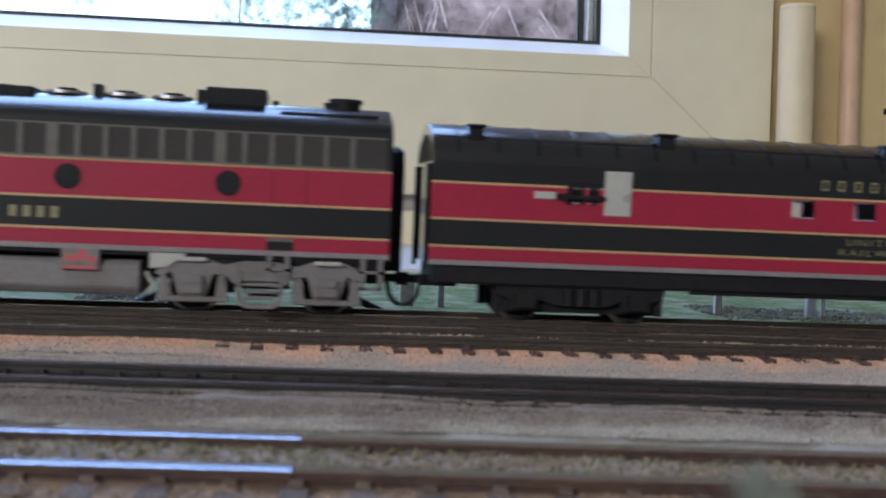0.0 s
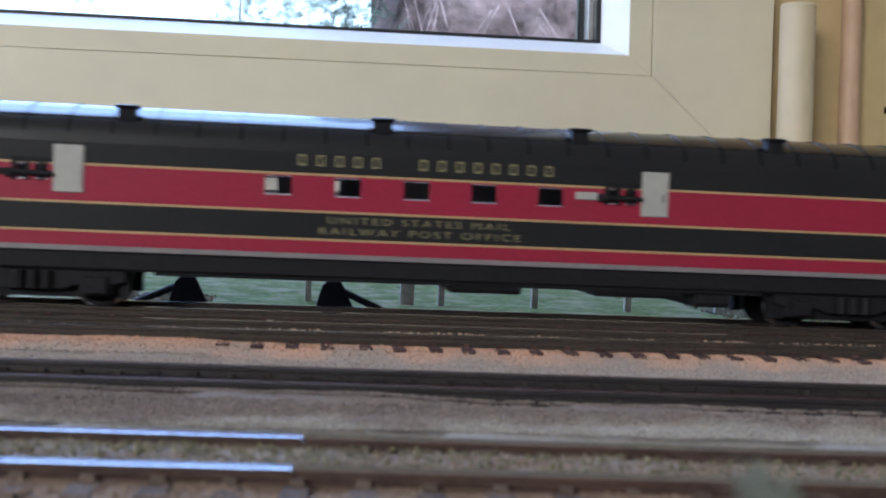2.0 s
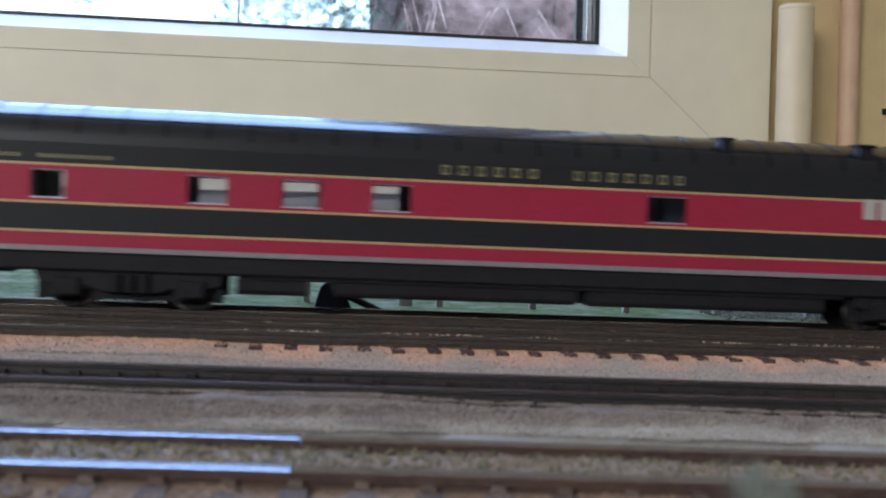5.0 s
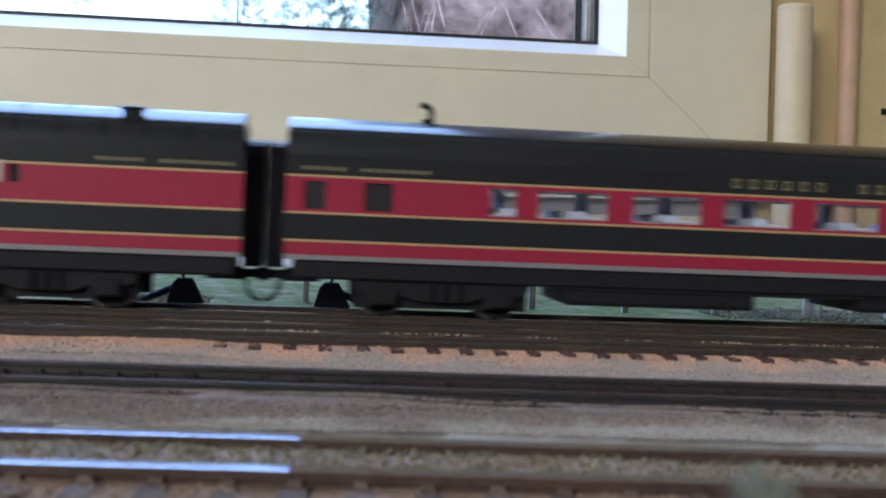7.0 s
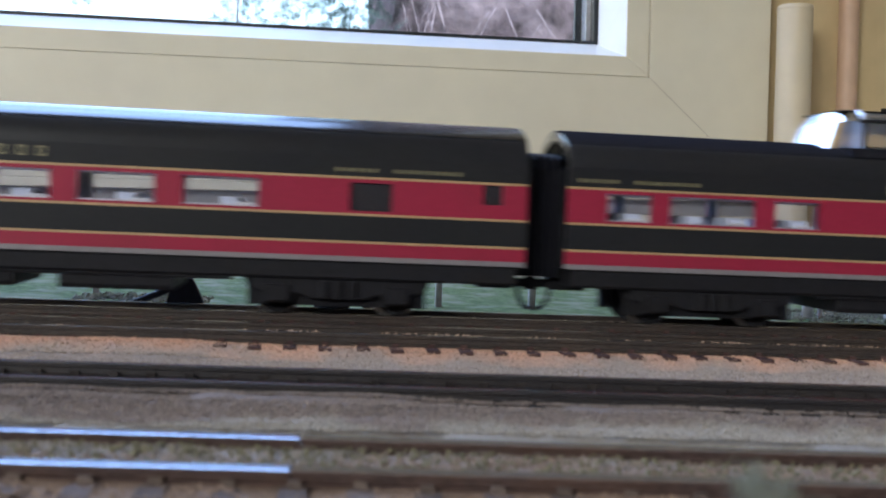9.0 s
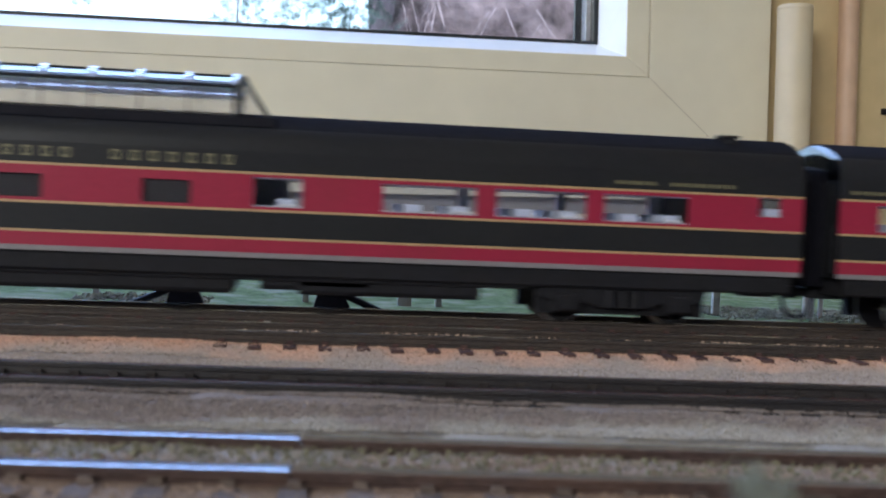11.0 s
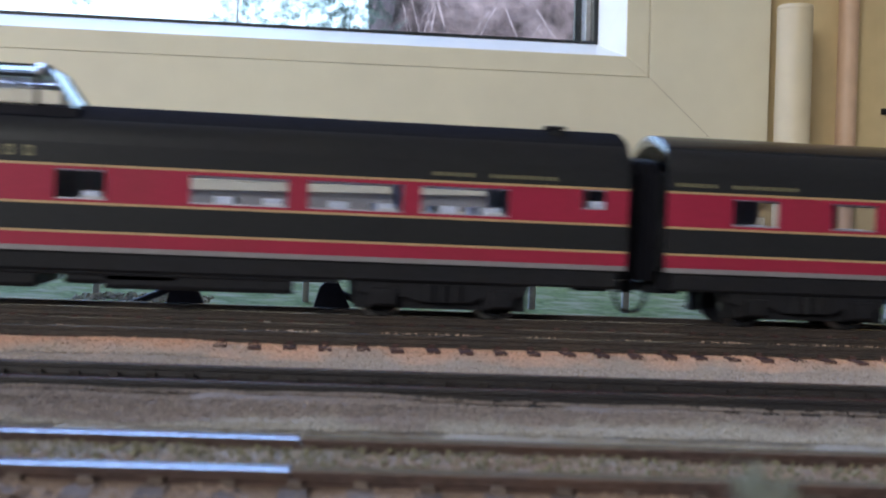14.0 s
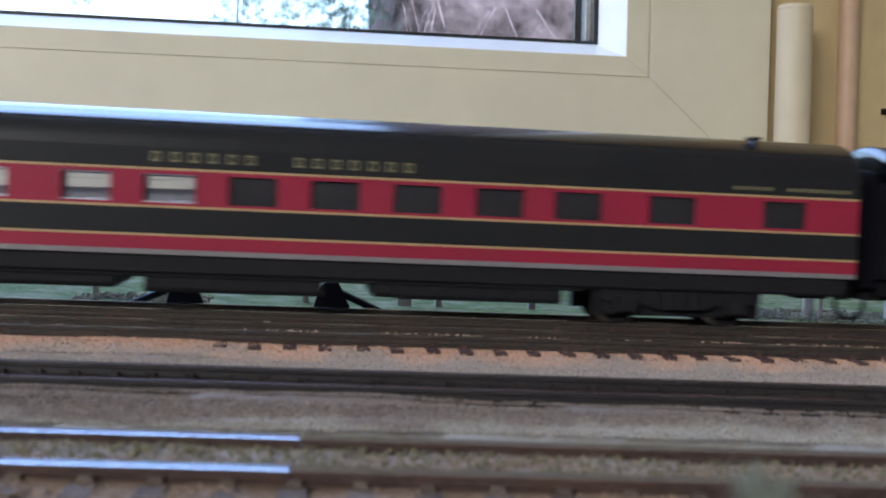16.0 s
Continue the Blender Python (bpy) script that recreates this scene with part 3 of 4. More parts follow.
grains("moss", 1700, (-60, 110), (112, 132), 0.34, M_MOSS, "mossy grey-green growth between the rails", "moss", lift=0.25, keep=lambda x, y: abs(y - lane(T4, x)) < 6.5)


def lever_stand(x, flip):
    """Black point-lever stand: a tapered block with a long raked strut and base rail."""
    t = thing("lever_stand", "black lineside lever stand with a raked strut", "lever stand", pose(x * 0.001, 0.3135, -0.0044))
    s = flip
    part("base", Geo().box(-16, 10, -1.6, 1.6, 0, 1.2), M_BLACK, t, bevel=0.2)
    part("block", Geo().prism_y([(-5.0, 1.2), (6.5, 1.2), (3.2, 8.0), (2.2, 9.8), (-1.6, 9.8), (-3.0, 8.4)], -1.5, 1.5), M_BLACK, t, bevel=0.25)
    part("strut", Geo().tube([(s * 1.0, 0, 7.8), (s * 15.0, 0, 1.6)], 1.0), M_BLACK, t)
    part("lever", Geo().tube([(0, 0, 9.6), (s * 0.8, 0, 11.2)], 0.4), M_BLACK, t)


lever_stand(-29.5, -1)
lever_stand(10.2, 1)
peg = thing("track_pin", "small bright track pin between the rails", "track pin")
part("shaft", Geo().cyl((-5.7, 268, -4.4), (-5.7, 268, -1.6), 0.35), M_STEEL, peg)
part("head", Geo().cyl((-5.7, 268, -1.6), (-5.7, 268, -1.2), 0.8), M_STEEL, peg)

stone = Geo()
for k in range(5):
    stone.cyl((33.9 + random.uniform(-0.5, 0.5), 125.5 + random.uniform(-0.4, 0.4), -3.0), (33.9 + random.uniform(-0.3, 0.3), 125.5, -1.5 + random.uniform(-0.4, 0.3)), 0.8, 0.4, seg=7)
solid("pale_stone", stone, M_POST, "pale chip of stone between the rails", "stone", bevel=0.08)

# soft lichen tuft close to the lens
tuft = thing("lichen_tuft", "pale grey-green lichen tuft beside the near track", "tuft")
for centre, spread, height, count in ((21.5, 1.1, 20.6, 2400), (19.2, 1.2, 17.6, 1300), (23.6, 0.9, 16.4, 900)):
    g = Geo()
    for _ in range(count):
        a, e, l = random.uniform(0, 6.28), random.uniform(-0.3, 1.2), random.uniform(0.3, 1.2)
        d = random.gauss(0.0, spread)
        top = height * math.exp(-d * d / 14.0) + 1.0 * noise.noise((d * 1.6, centre, 4.0))
        p = Vector((centre + d, 48 + random.gauss(0, 1.3), -4.8 + random.uniform(0, top)))
        q = p + Vector((math.cos(a) * math.cos(e), math.sin(a) * math.cos(e), math.sin(e))) * l
        g.cyl(p, q, 0.11, 0.04, seg=4)
    part("frond_clump", g, M_TUFT, tuft)

# ---- outside ----
solid("garden_ground", Geo().box(-9000, 9000, 1300, 14000, -1500, -1400), M_LAWN, "pale gravel garden outside the window", "ground", "structure")


def trunk_tree(x, y, r, h, label):
    t = thing("tree", label, "tree", pose(x, y, -1.4))
    g = Geo()
    seg, rows = 40, 60
    for j in range(rows + 1):
        z = h * j / rows
        for i in range(seg):
            a = 6.283185 * i / seg
            w = r * (1.0 - 0.35 * j / rows) * (1 + 0.28 * noise.noise((math.cos(a) * 2.2, math.sin(a) * 2.2, z * 0.0011)) + 0.10 * noise.noise((math.cos(a) * 7, math.sin(a) * 7, z * 0.0035)))
            g.v.append((w * math.cos(a), w * math.sin(a), z))
    for j in range(rows):
        for i in range(seg):
            g.f.append((j * seg + i, j * seg + (i + 1) % seg, (j + 1) * seg + (i + 1) % seg, (j + 1) * seg + i))
            g.m.append(0)
    part("trunk", g, M_BARK, t, smooth=True)
    s = Geo()
    for _ in range(1100):        # hanging strips of loose bark and dead twigs
        a, z = random.uniform(3.0, 6.5), random.uniform(600, h * 0.8)
        l, w = random.uniform(60, 240), random.uniform(1.2, 4)
        p = Vector((r * 1.12 * math.cos(a), r * 1.12 * math.sin(a), z))
        d = Vector((random.gauss(0, 0.7), random.gauss(0, 0.3) - 0.1, -1)).normalized()
        side = Vector((1, 0, 0)) * w
        s.face([p - side, p + side, p + d * l + side * 0.4, p + d * l - side * 0.4])
    part("bark_strips", s, M_STRAW, t)
    return t


def foliage(parent, count, fn, size):
    g = Geo()
    for _ in range(count):
        c = Vector(fn())
        d = Vector((random.gauss(0, 1), random.gauss(0, 1), random.gauss(-0.5, 0.6))).normalized()
        s = d.orthogonal().normalized()
        for k in range(5):
            p = c + d * size * 0.35 * k
            for sg in (-1, 1):
                tip = p + (s * sg + d * 0.7).normalized() * size * (1.0 - 0.13 * k)
                g.face([p, p + d * size * 0.16, tip])
    part("crown", g, M_NEEDLE, parent)


tree = trunk_tree(0.80, 4.6, 560, 6500, "broad shaggy brown tree trunk outside the window")
foliage(tree, 1100, lambda: (random.gauss(-680, 110), random.gauss(-350, 120), random.uniform(1700, 2700)), 34)
foliage(tree, 500, lambda: (random.gauss(-300, 300), random.gauss(-500, 120), random.uniform(2700, 5200)), 60)
tree2 = trunk_tree(2.9, 5.6, 700, 6500, "second brown conifer trunk outside the window")
foliage(tree2, 1600, lambda: (random.gauss(200, 900), random.gauss(-900, 300), random.uniform(3600, 7200)), 150)
shrub = thing("conifer", "slender blue-green conifer outside the window", "tree", pose(-0.42, 7.4, -1.4))
part("trunk", Geo().cyl((0, 0, 0), (0, 0, 3300), 14, 4, seg=12), M_BARK, shrub)
foliage(shrub, 800, lambda: (random.choice((-940, -60, 30, 130, 290)) + random.gauss(0, 50), random.gauss(0, 150), random.uniform(2050, 3200)), 45)

# ---- train ----
CENTRE = 0.2875
HALF = 17.5
BANDS = [(13.6, 14.8, 4), (14.8, 17.9, 1), (17.9, 18.45, 2), (18.45, 24.5, 0), (24.5, 25.05, 2), (25.05, 33.3, 1), (33.3, 33.85, 2), (33.85, 38.6, 0)]
SIDE_MATS = [M_GREEN, M_RED, M_YELLOW, M_BLACK, M_SILL]


def band_of(bands):
    def pick(x, z):
        for a, b, k in bands:
            if a <= z < b:
                return k
        return 0
    return pick


def side_wall(length, holes, bands, y_out, y_in, x0=0.0):
    zs = sorted({b[0] for b in bands} | {b[1] for b in bands})
    return panel(Geo(), [x0, length], zs, y_out, y_in, holes, band_of(bands))


def roof_profile(z0, top, half, thick=0.0):
    r = 31.0       # broad crown, tighter shoulders
    ym = half * 0.78
    drop = r - math.sqrt(r * r - ym * ym)
    zs = top - drop
    tilt = math.asin(ym / r)
    right = []
    for i in range(8):                      # shoulder, from the eave up to the crown
        u = i / 8
        p0, p1, p2 = (half, z0), (half, z0 + (zs - z0) * 0.62), (ym, zs)
        y = (1 - u) ** 2 * p0[0] + 2 * u * (1 - u) * (ym + (half - ym) * 0.93) + u * u * p2[0]
        z = (1 - u) ** 2 * p0[1] + 2 * u * (1 - u) * min(zs - 0.1, zs - math.tan(tilt) * (half - ym) * 0.93) + u * u * p2[1]
        right.append((y, z))
    for i in range(9):
        a = tilt * (1 - i / 8)
        right.append((r * math.sin(a), top - r + r * math.cos(a)))
    k = 1 - thick / half
    right = [(y * k, z0 + (z - z0) * (1 - thick / (top - z0))) for y, z in right]
    return right + [(-y, z) for y, z in right[-2::-1]]


def rounded_roof(x0, x1, z0, top, half):
    """An arched roof whose ends curve down to the end walls."""
    g = Geo()
    rows = [(x0, 0.45), (x0 + 0.1, 0.22), (x0 + 0.25, 0.08), (x0 + 0.5, 0.0)]
    rows += [(x0 + x1 - x, d) for x, d in reversed(rows)]
    k = 0
    for x, d in rows:
        ring = roof_profile(z0, top - d, half - 0.35 * d)
        k = len(ring)
        g.v += [(x, y, z) for y, z in ring]
    for j in range(len(rows) - 1):
        for i in range(k - 1):
            g.f.append((j * k + i, j * k + i + 1, (j + 1) * k + i + 1, (j + 1) * k + i))
            g.m.append(1 if i < 6 or i > k - 8 else 0)
    n = (len(rows) - 1) * k
    g.f += [tuple(range(k)), tuple(n + i for i in reversed(range(k)))]
    g.m += [2, 2]
    return g


def letters(text, x0, x1, z0, z1, y, mats, parent, label):
    """Raised writing between x0 and x1 with its foot at z0."""
    cu = bpy.data.curves.new("writing", "FONT")
    cu.body, cu.size, cu.extrude = text, 1.0, 0.004
    cu.space_character = 1.35
    ob = bpy.data.objects.new("writing", cu)
    me = bpy.data.meshes.new_from_object(ob)
    bpy.data.objects.remove(ob)
    co = np.array([v.co[:] for v in me.vertices])
    lo, hi = co.min(0), co.max(0)
    sx, sz = (x1 - x0) / (hi[0] - lo[0]), (z1 - z0) / (hi[1] - lo[1])
    for v in me.vertices:
        x, z, d = v.co
        v.co = ((x0 + (x - lo[0]) * sx) * 0.001, (y - d * 8) * 0.001, (z0 + (z - lo[1]) * sz) * 0.001)
    me.materials.append(mats)
    return part("lettering", me, None, parent, label)


def bars(words, x0, x1, z0, z1, y, mats, parent, label, fill=0.68, hollow=False):
    """Writing as plain bars: words is the number of marks in each word, a blank between words."""
    n = sum(words) + (len(words) - 1) * 1.6
    step = (x1 - x0) / n
    g, x = Geo(), x0
    for w in words:
        for _ in range(w):
            a, b = x + step * (1 - fill) / 2, x + step * (1 + fill) / 2
            if hollow:
                t = min(0.42, (z1 - z0) * 0.19)
                g.box(a, b, y - 0.06, y + 0.1, z1 - t, z1)
                g.box(a, b, y - 0.06, y + 0.1, z0, z0 + t)
                g.box(a, a + t, y - 0.06, y + 0.1, z0 + t, z1 - t)
                g.box(b - t, b, y - 0.06, y + 0.1, z0 + t, z1 - t)
            else:
                g.box(a, b, y - 0.06, y + 0.1, z0, z1)
            x += step
        x += step * 1.6
    return part("lettering", g, mats, parent, label)


def wheel_mesh(r):
    g = Geo()
    for s in (-1, 1):
        prof = [(7.0, r + 0.75), (7.55, r + 0.7), (7.8, r), (9.9, r - 0.12), (9.9, r - 1.1), (9.3, r - 1.3), (9.2, 1.7), (9.9, 1.3), (9.9, 0.0)]
        seg = 28
        n = len(g.v)
        for y, q in prof:
            for i in range(seg):
                a = 6.283185 * i / seg
                g.v.append((q * math.cos(a), s * y, q * math.sin(a)))
        for j in range(len(prof) - 1):
            for i in range(seg):
                k = (i + 1) % seg
                g.f.append((n + j * seg + i, n + j * seg + k, n + (j + 1) * seg + k, n + (j + 1) * seg + i))
                g.m.append(0 if j in (0, 1, 2) else 1)
        g.f.append(tuple(n + i for i in range(seg)))
        g.m.append(1)
        for i in range(4):          # moulded spokes between hub and rim
            a = 0.785 + 1.5708 * i
            c, q = math.cos(a), math.sin(a)
            g.cyl((c * 1.2, s * 9.4, q * 1.2), (c * (r - 1.2), s * 9.4, q * (r - 1.2)), 0.45, seg=6, m=1)
    g.cyl((0, -7, 0), (0, 7, 0), 1.0, m=1)
    return g.mesh("wheelset", [M_STEEL, M_BLACK], smooth=True)


WHEEL_SMALL, WHEEL_BIG = wheel_mesh(5.25), wheel_mesh(5.8)
SPINNING = []


def wheelset(parent, x, r, mesh):
    ob = part("wheelset", mesh, None, parent)
    ob.location = (x * 0.001, 0, r * 0.001)
    SPINNING.append((ob, x, r))


def passenger_truck(parent, xc):
    """Black four-wheel truck: side frames with journal boxes, equaliser, bolster and springs."""
    t = part("truck", Geo().box(xc - 5, xc + 5, -13, 13, 5.5, 9.6, ch=0.8), M_BLACK, parent)
    for s in (-1, 1):
        f = Geo()
        y0, y1 = (s * 13.4, s * 15.6) if s > 0 else (s * 15.6, s * 13.4)
        f.prism_y([(-21, 6.4), (-21, 9.2), (-18, 10.6), (-8.5, 10.6), (-6, 9.6), (6, 9.6), (8.5, 10.6), (18, 10.6), (21, 9.2), (21, 6.4), (18.2, 5.6), (18.0, 3.0), (10.6, 3.0), (10.2, 5.6), (6.5, 4.2), (-6.5, 4.2), (-10.2, 5.6), (-10.6, 3.0), (-18.0, 3.0), (-18.2, 5.6)], y0, y1)
        f.v = [(x + xc, y, z) for x, y, z in f.v]
        part("side_frame", f, M_BLACK, t, bevel=0.25)
        for dx in (-14.3, 14.3):
            yo = s * 15.6
            part("journal_box", Geo().box(xc + dx - 2.5, xc + dx + 2.5, min(yo, yo + s * 1.5), max(yo, yo + s * 1.5), 3.4, 7.6, ch=0.4), M_BLACK, t)
        for dx in (-3.2, 0, 3.2):
            part("spring", Geo().cyl((xc + dx, s * 16.1, 4.4), (xc + dx, s * 16.1, 8.6), 1.2, seg=10), M_BLACK, t)
        for dx in (-20.6, 20.6):
            part("brake_hanger", Geo().box(xc + dx - 0.8, xc + dx + 0.8, s * 12 - 1.5, s * 12 + 1.5, 2.2, 7.5, ch=0.2), M_BLACK, t)
        y0, y1 = sorted((s * 10.2, s * 13.0))
        part("brake_rigging", Geo().prism_y([(xc - 22.5, 9.0), (xc - 20, 2.4), (xc + 20, 2.4), (xc + 22.5, 9.0)], y0, y1), M_BLACK, t)
    for dx in (-14.3, 14.3):
        wheelset(parent, xc + dx, 5.25, WHEEL_SMALL)


def coupler(parent, x, s):
    """Knuckle coupler with its box and a hanging hose; s points away from the car."""
    g = Geo().box(min(x, x - s * 9), max(x, x - s * 9), -3.2, 3.2, 7.4, 10.4, ch=0.4)
    g.box(min(x, x + s * 4.2), max(x, x + s * 4.2), -1.4, 1.4, 7.9, 9.9)
    g.prism_y([(x + s * 3.4, 7.2), (x + s * 5.0, 7.4), (x + s * 5.0, 10.4), (x + s * 3.4, 10.6)], -2.4, 1.0)
    part("coupler", g, M_BLACK, parent)
    h = [(x + s * 0.5, -5, 9.5), (x + s * 1.2, -5.4, 5.4), (x + s * 2.6, -5.6, 3.2), (x + s * 4.6, -5.6, 2.6)]
    part("brake_hose", Geo().tube(h, 0.55), M_BLACK, parent)


def end_details(parent, length, front=True, rear=True, folds=5):
    """Folded rubber diaphragms and grab irons."""
    for ok, x, s in ((front, 0.0, -1), (rear, length, 1)):
        if not ok:
            continue
        g = Geo()
        arch = [(-8.5, 11.0), (8.5, 11.0), (9.0, 38.0), (7.2, 41.2), (0, 42.4), (-7.2, 41.2), (-9.0, 38.0)]
        for k in range(folds):      # folded rubber bellows
            a = x + s * k * 0.95
            inset = 0.0 if k % 2 == 0 else 0.7
            g.prism_x([(y * (1 - inset / 9), z - (inset if z > 20 else 0)) for y, z in arch], min(a, a + s * 0.95), max(a, a + s * 0.95))
        part("diaphragm", g, M_RUBBER, parent, "dark folded rubber diaphragm")
        for y in (-15.4, 15.4):
            part("grab_iron", Geo().tube([(x + s * 0.5, y, 15), (x + s * 0.5, y, 27)], 0.3, seg=6), M_BLACK, parent)


def coach(label, windows, dark, small_text, name_text, under, vents, length=285.0, dome=False, ribs=False, extra=None, seats=True, dining=False, bellows=True, even=False):
    """A lightweight passenger car. windows: see-through openings (x0, x1, z0, z1); dark: those with a blind behind."""
    car = thing("passenger_car", label, "model railway car", pose(0, CENTRE, 0), group="passenger cars of the train")
    holes = list(windows) + list(dark)
    part("side_near", side_wall(length, holes, BANDS, -HALF, -HALF + 0.9), SIDE_MATS, car, "striped red and dark green side")
    wide = []
    for a, b, c, d in windows:      # broader openings in the far side, where there is room
        left = min([a - w[1] for w in windows if w[1] <= a] + [12.0])
        right = min([w[0] - b for w in windows if w[0] >= b] + [16.0])
        if not seats and a > 250:           # one broad opening behind the louvres
            wide.append((247.5, 261.5, c, d))
        elif not seats and 90 < a < 160:      # the far windows stand further forward
            wide.append((a - 4.3, b - 3.9, c, d))
        elif seats and not even:
            wide.append((a - max(0.2, left / 2 - 0.7), b + (0.2 if dining or dome else -3.2), c, d))
        else:
            wide.append((a, b, c, d))
    if dome:        # two windows whose far-side openings are set further back
        shift = {148.6: (157.0, 165.0), 53.3: (51.0, 80.0)}
        wide = [(*shift.get(w[0], v[:2]), v[2], v[3]) for w, v in zip(windows, wide)]
    part("side_far", side_wall(length, wide, BANDS, HALF, HALF - 0.9), SIDE_MATS, car, "striped red and dark green side")
    part("lining", panel(Geo(), [1, length - 1], [15.0, 38.5], HALF - 1.0, HALF - 1.4, wide), M_LINING if dining or dome else M_SILL, car, "interior lining")
    g = rounded_roof(0.0, length, 38.6, 48.5, HALF)
    roof = part("roof", g, [M_MATT if dome else M_ROOF, M_GREEN, M_ENDS], car, "dark matt arched roof" if dome else "dark satin arched roof", smooth=True)
    if ribs:
        pr, inner = roof_profile(38.6, 48.7, HALF + 0.12)[2:31], roof_profile(38.6, 48.3, HALF - 0.25)[2:31]
        rib = Geo().prism_x(pr + inner[::-1], 0, 0.6).mesh("roof_rib", M_ROOF)
        for k in range(int((length - 9) / 9.85)):
            part("roof_rib", rib, None, roof).location.x = (6.0 + 9.85 * k) * 0.001
    for x0 in (0.0, length - 0.9):
        e = roof_profile(38.6, 45.8, HALF - 1.2)
        part("end_wall", Geo().prism_x([(-HALF + 0.9, 13.6), (HALF - 0.9, 13.6)] + e, x0, x0 + 0.9), M_ENDS, car, "glossy dark green end wall")
    part("floor_pan", Geo().box(0.9, length - 0.9, -16.4, 16.4, 13.7, 14.9), M_BLACK, car)
    part("skirt", Geo().box(2.0, length - 2.0, -16.9, 16.9, 9.0, 13.6, ch=0.6), M_BLACK, car, "black underframe skirt")
    for a, b, z in under:
        part("equipment_box", Geo().box(a, b, -15.6, 15.6, z, 9.3, ch=0.9), M_BLACK, car, bevel=0.3)
    pipe = Geo().tube([(66, -15.9, 8.6), (215, -15.9, 8.6)], 0.45, seg=6)
    part("train_pipe", pipe, M_BLACK, car)
    glazed = set()
    for a, b, c, d in holes:
        p = part("window_pane", Geo().box(a - 0.2, b + 0.2, -HALF + 0.35, -HALF + 0.7, c - 0.2, d + 0.2), M_GLASS, car)
        p.visible_shadow = False
        if (a, b, c, d) in windows:
            # silver strips added in place of light glinting on the opening's edges
            rim = Geo().box(a, b, -HALF + 0.75, -HALF + 1.5, c, c + 0.35).box(a, b, -HALF + 0.75, -HALF + 1.5, d - 0.3, d)
            part("window_rim", rim, M_SILVER, car, "silver strips imitating glints on the window opening")
            a, b = wide[windows.index((a, b, c, d))][:2]
            if (a, b) in glazed:
                continue
            glazed.add((a, b))
            p = part("window_pane", Geo().box(a - 0.2, b + 0.2, HALF - 0.7, HALF - 0.35, c - 0.2, d + 0.2), M_GLASS, car)
            p.visible_shadow = False
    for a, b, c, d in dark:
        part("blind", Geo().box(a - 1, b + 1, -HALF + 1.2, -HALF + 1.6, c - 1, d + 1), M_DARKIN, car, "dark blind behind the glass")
    if seats and windows:
        lo, hi = min(w[0] for w in windows), max(w[1] for w in windows if w[1] < 260)
        runs = sorted(windows)
        for a, b, c, d in ([] if even else runs):
            st = Geo()
            n = max(1, int((b - a) / 9))
            for i in range(n):
                x = a + (i + 0.5) * (b - a) / n
                for y in (-9.5, 9.5):
                    st.box(x - 2.6, x + 2.6, y - 5, y + 5, 14.9, 20.5, ch=0.6)
                    st.box(x - 0.2, x + 4.0, y - 5, y + 5, 20.0, c + (2.1 if dining or dome else 0.6), ch=0.5)
            part("seats", st, M_INTERIOR, car, "grey-blue seat rows")
            if dining or dome:
                x = b - 2.5
                part("table", Geo().box(x - 3, x + 1.5, -15.5, -8.0, 25.0, 26.6, ch=0.3), M_WHITE, car, "white table top")
        cuts = Geo()
        for x in sorted({lo - 4.5, hi + 4.5}):
            cuts.box(x - 0.4, x + 0.4, -16.4, 16.4, 14.9, 38.5)
        part("partition", cuts, M_DARKIN, car)
    for x0, x1 in vents:
        vy, dx, top = (-13.8, 1.3 if seats else 0.0, 47.9) if ribs else (-9.0, 1.6, 48.8)
        v = Geo().box(x0 + dx + 0.4, x1 + dx - 0.4, vy - 1.8, vy + 1.8, top - 5.5, top - 0.6, ch=0.4)
        v.box(x0 + dx - 0.4, x1 + dx + 0.4, vy - 2.4, vy + 2.4, top - 0.8, top, ch=0.3)
        part("roof_vent", v, M_ROOF, car, "dark roof ventilator", bevel=0.2)
    for a, b in small_text:
        bars([5, 8], a, b, 35.0, 35.9, -HALF, M_LETTER, car, "small faded gold markings", fill=0.5)
    for a, b in name_text:
        bars([6, 7], a, b, 35.3, 37.6, -HALF, M_LETTER, car, "gold name markings", fill=0.44, hollow=True)
    passenger_truck(car, 38.5)
    passenger_truck(car, length - 45.0)
    end_details(car, length, front=bellows)
    coupler(car, 0.0, -1)
    coupler(car, length, 1)
    if dome:
        dome_top(car)
    if extra:
        extra(car)
    return car


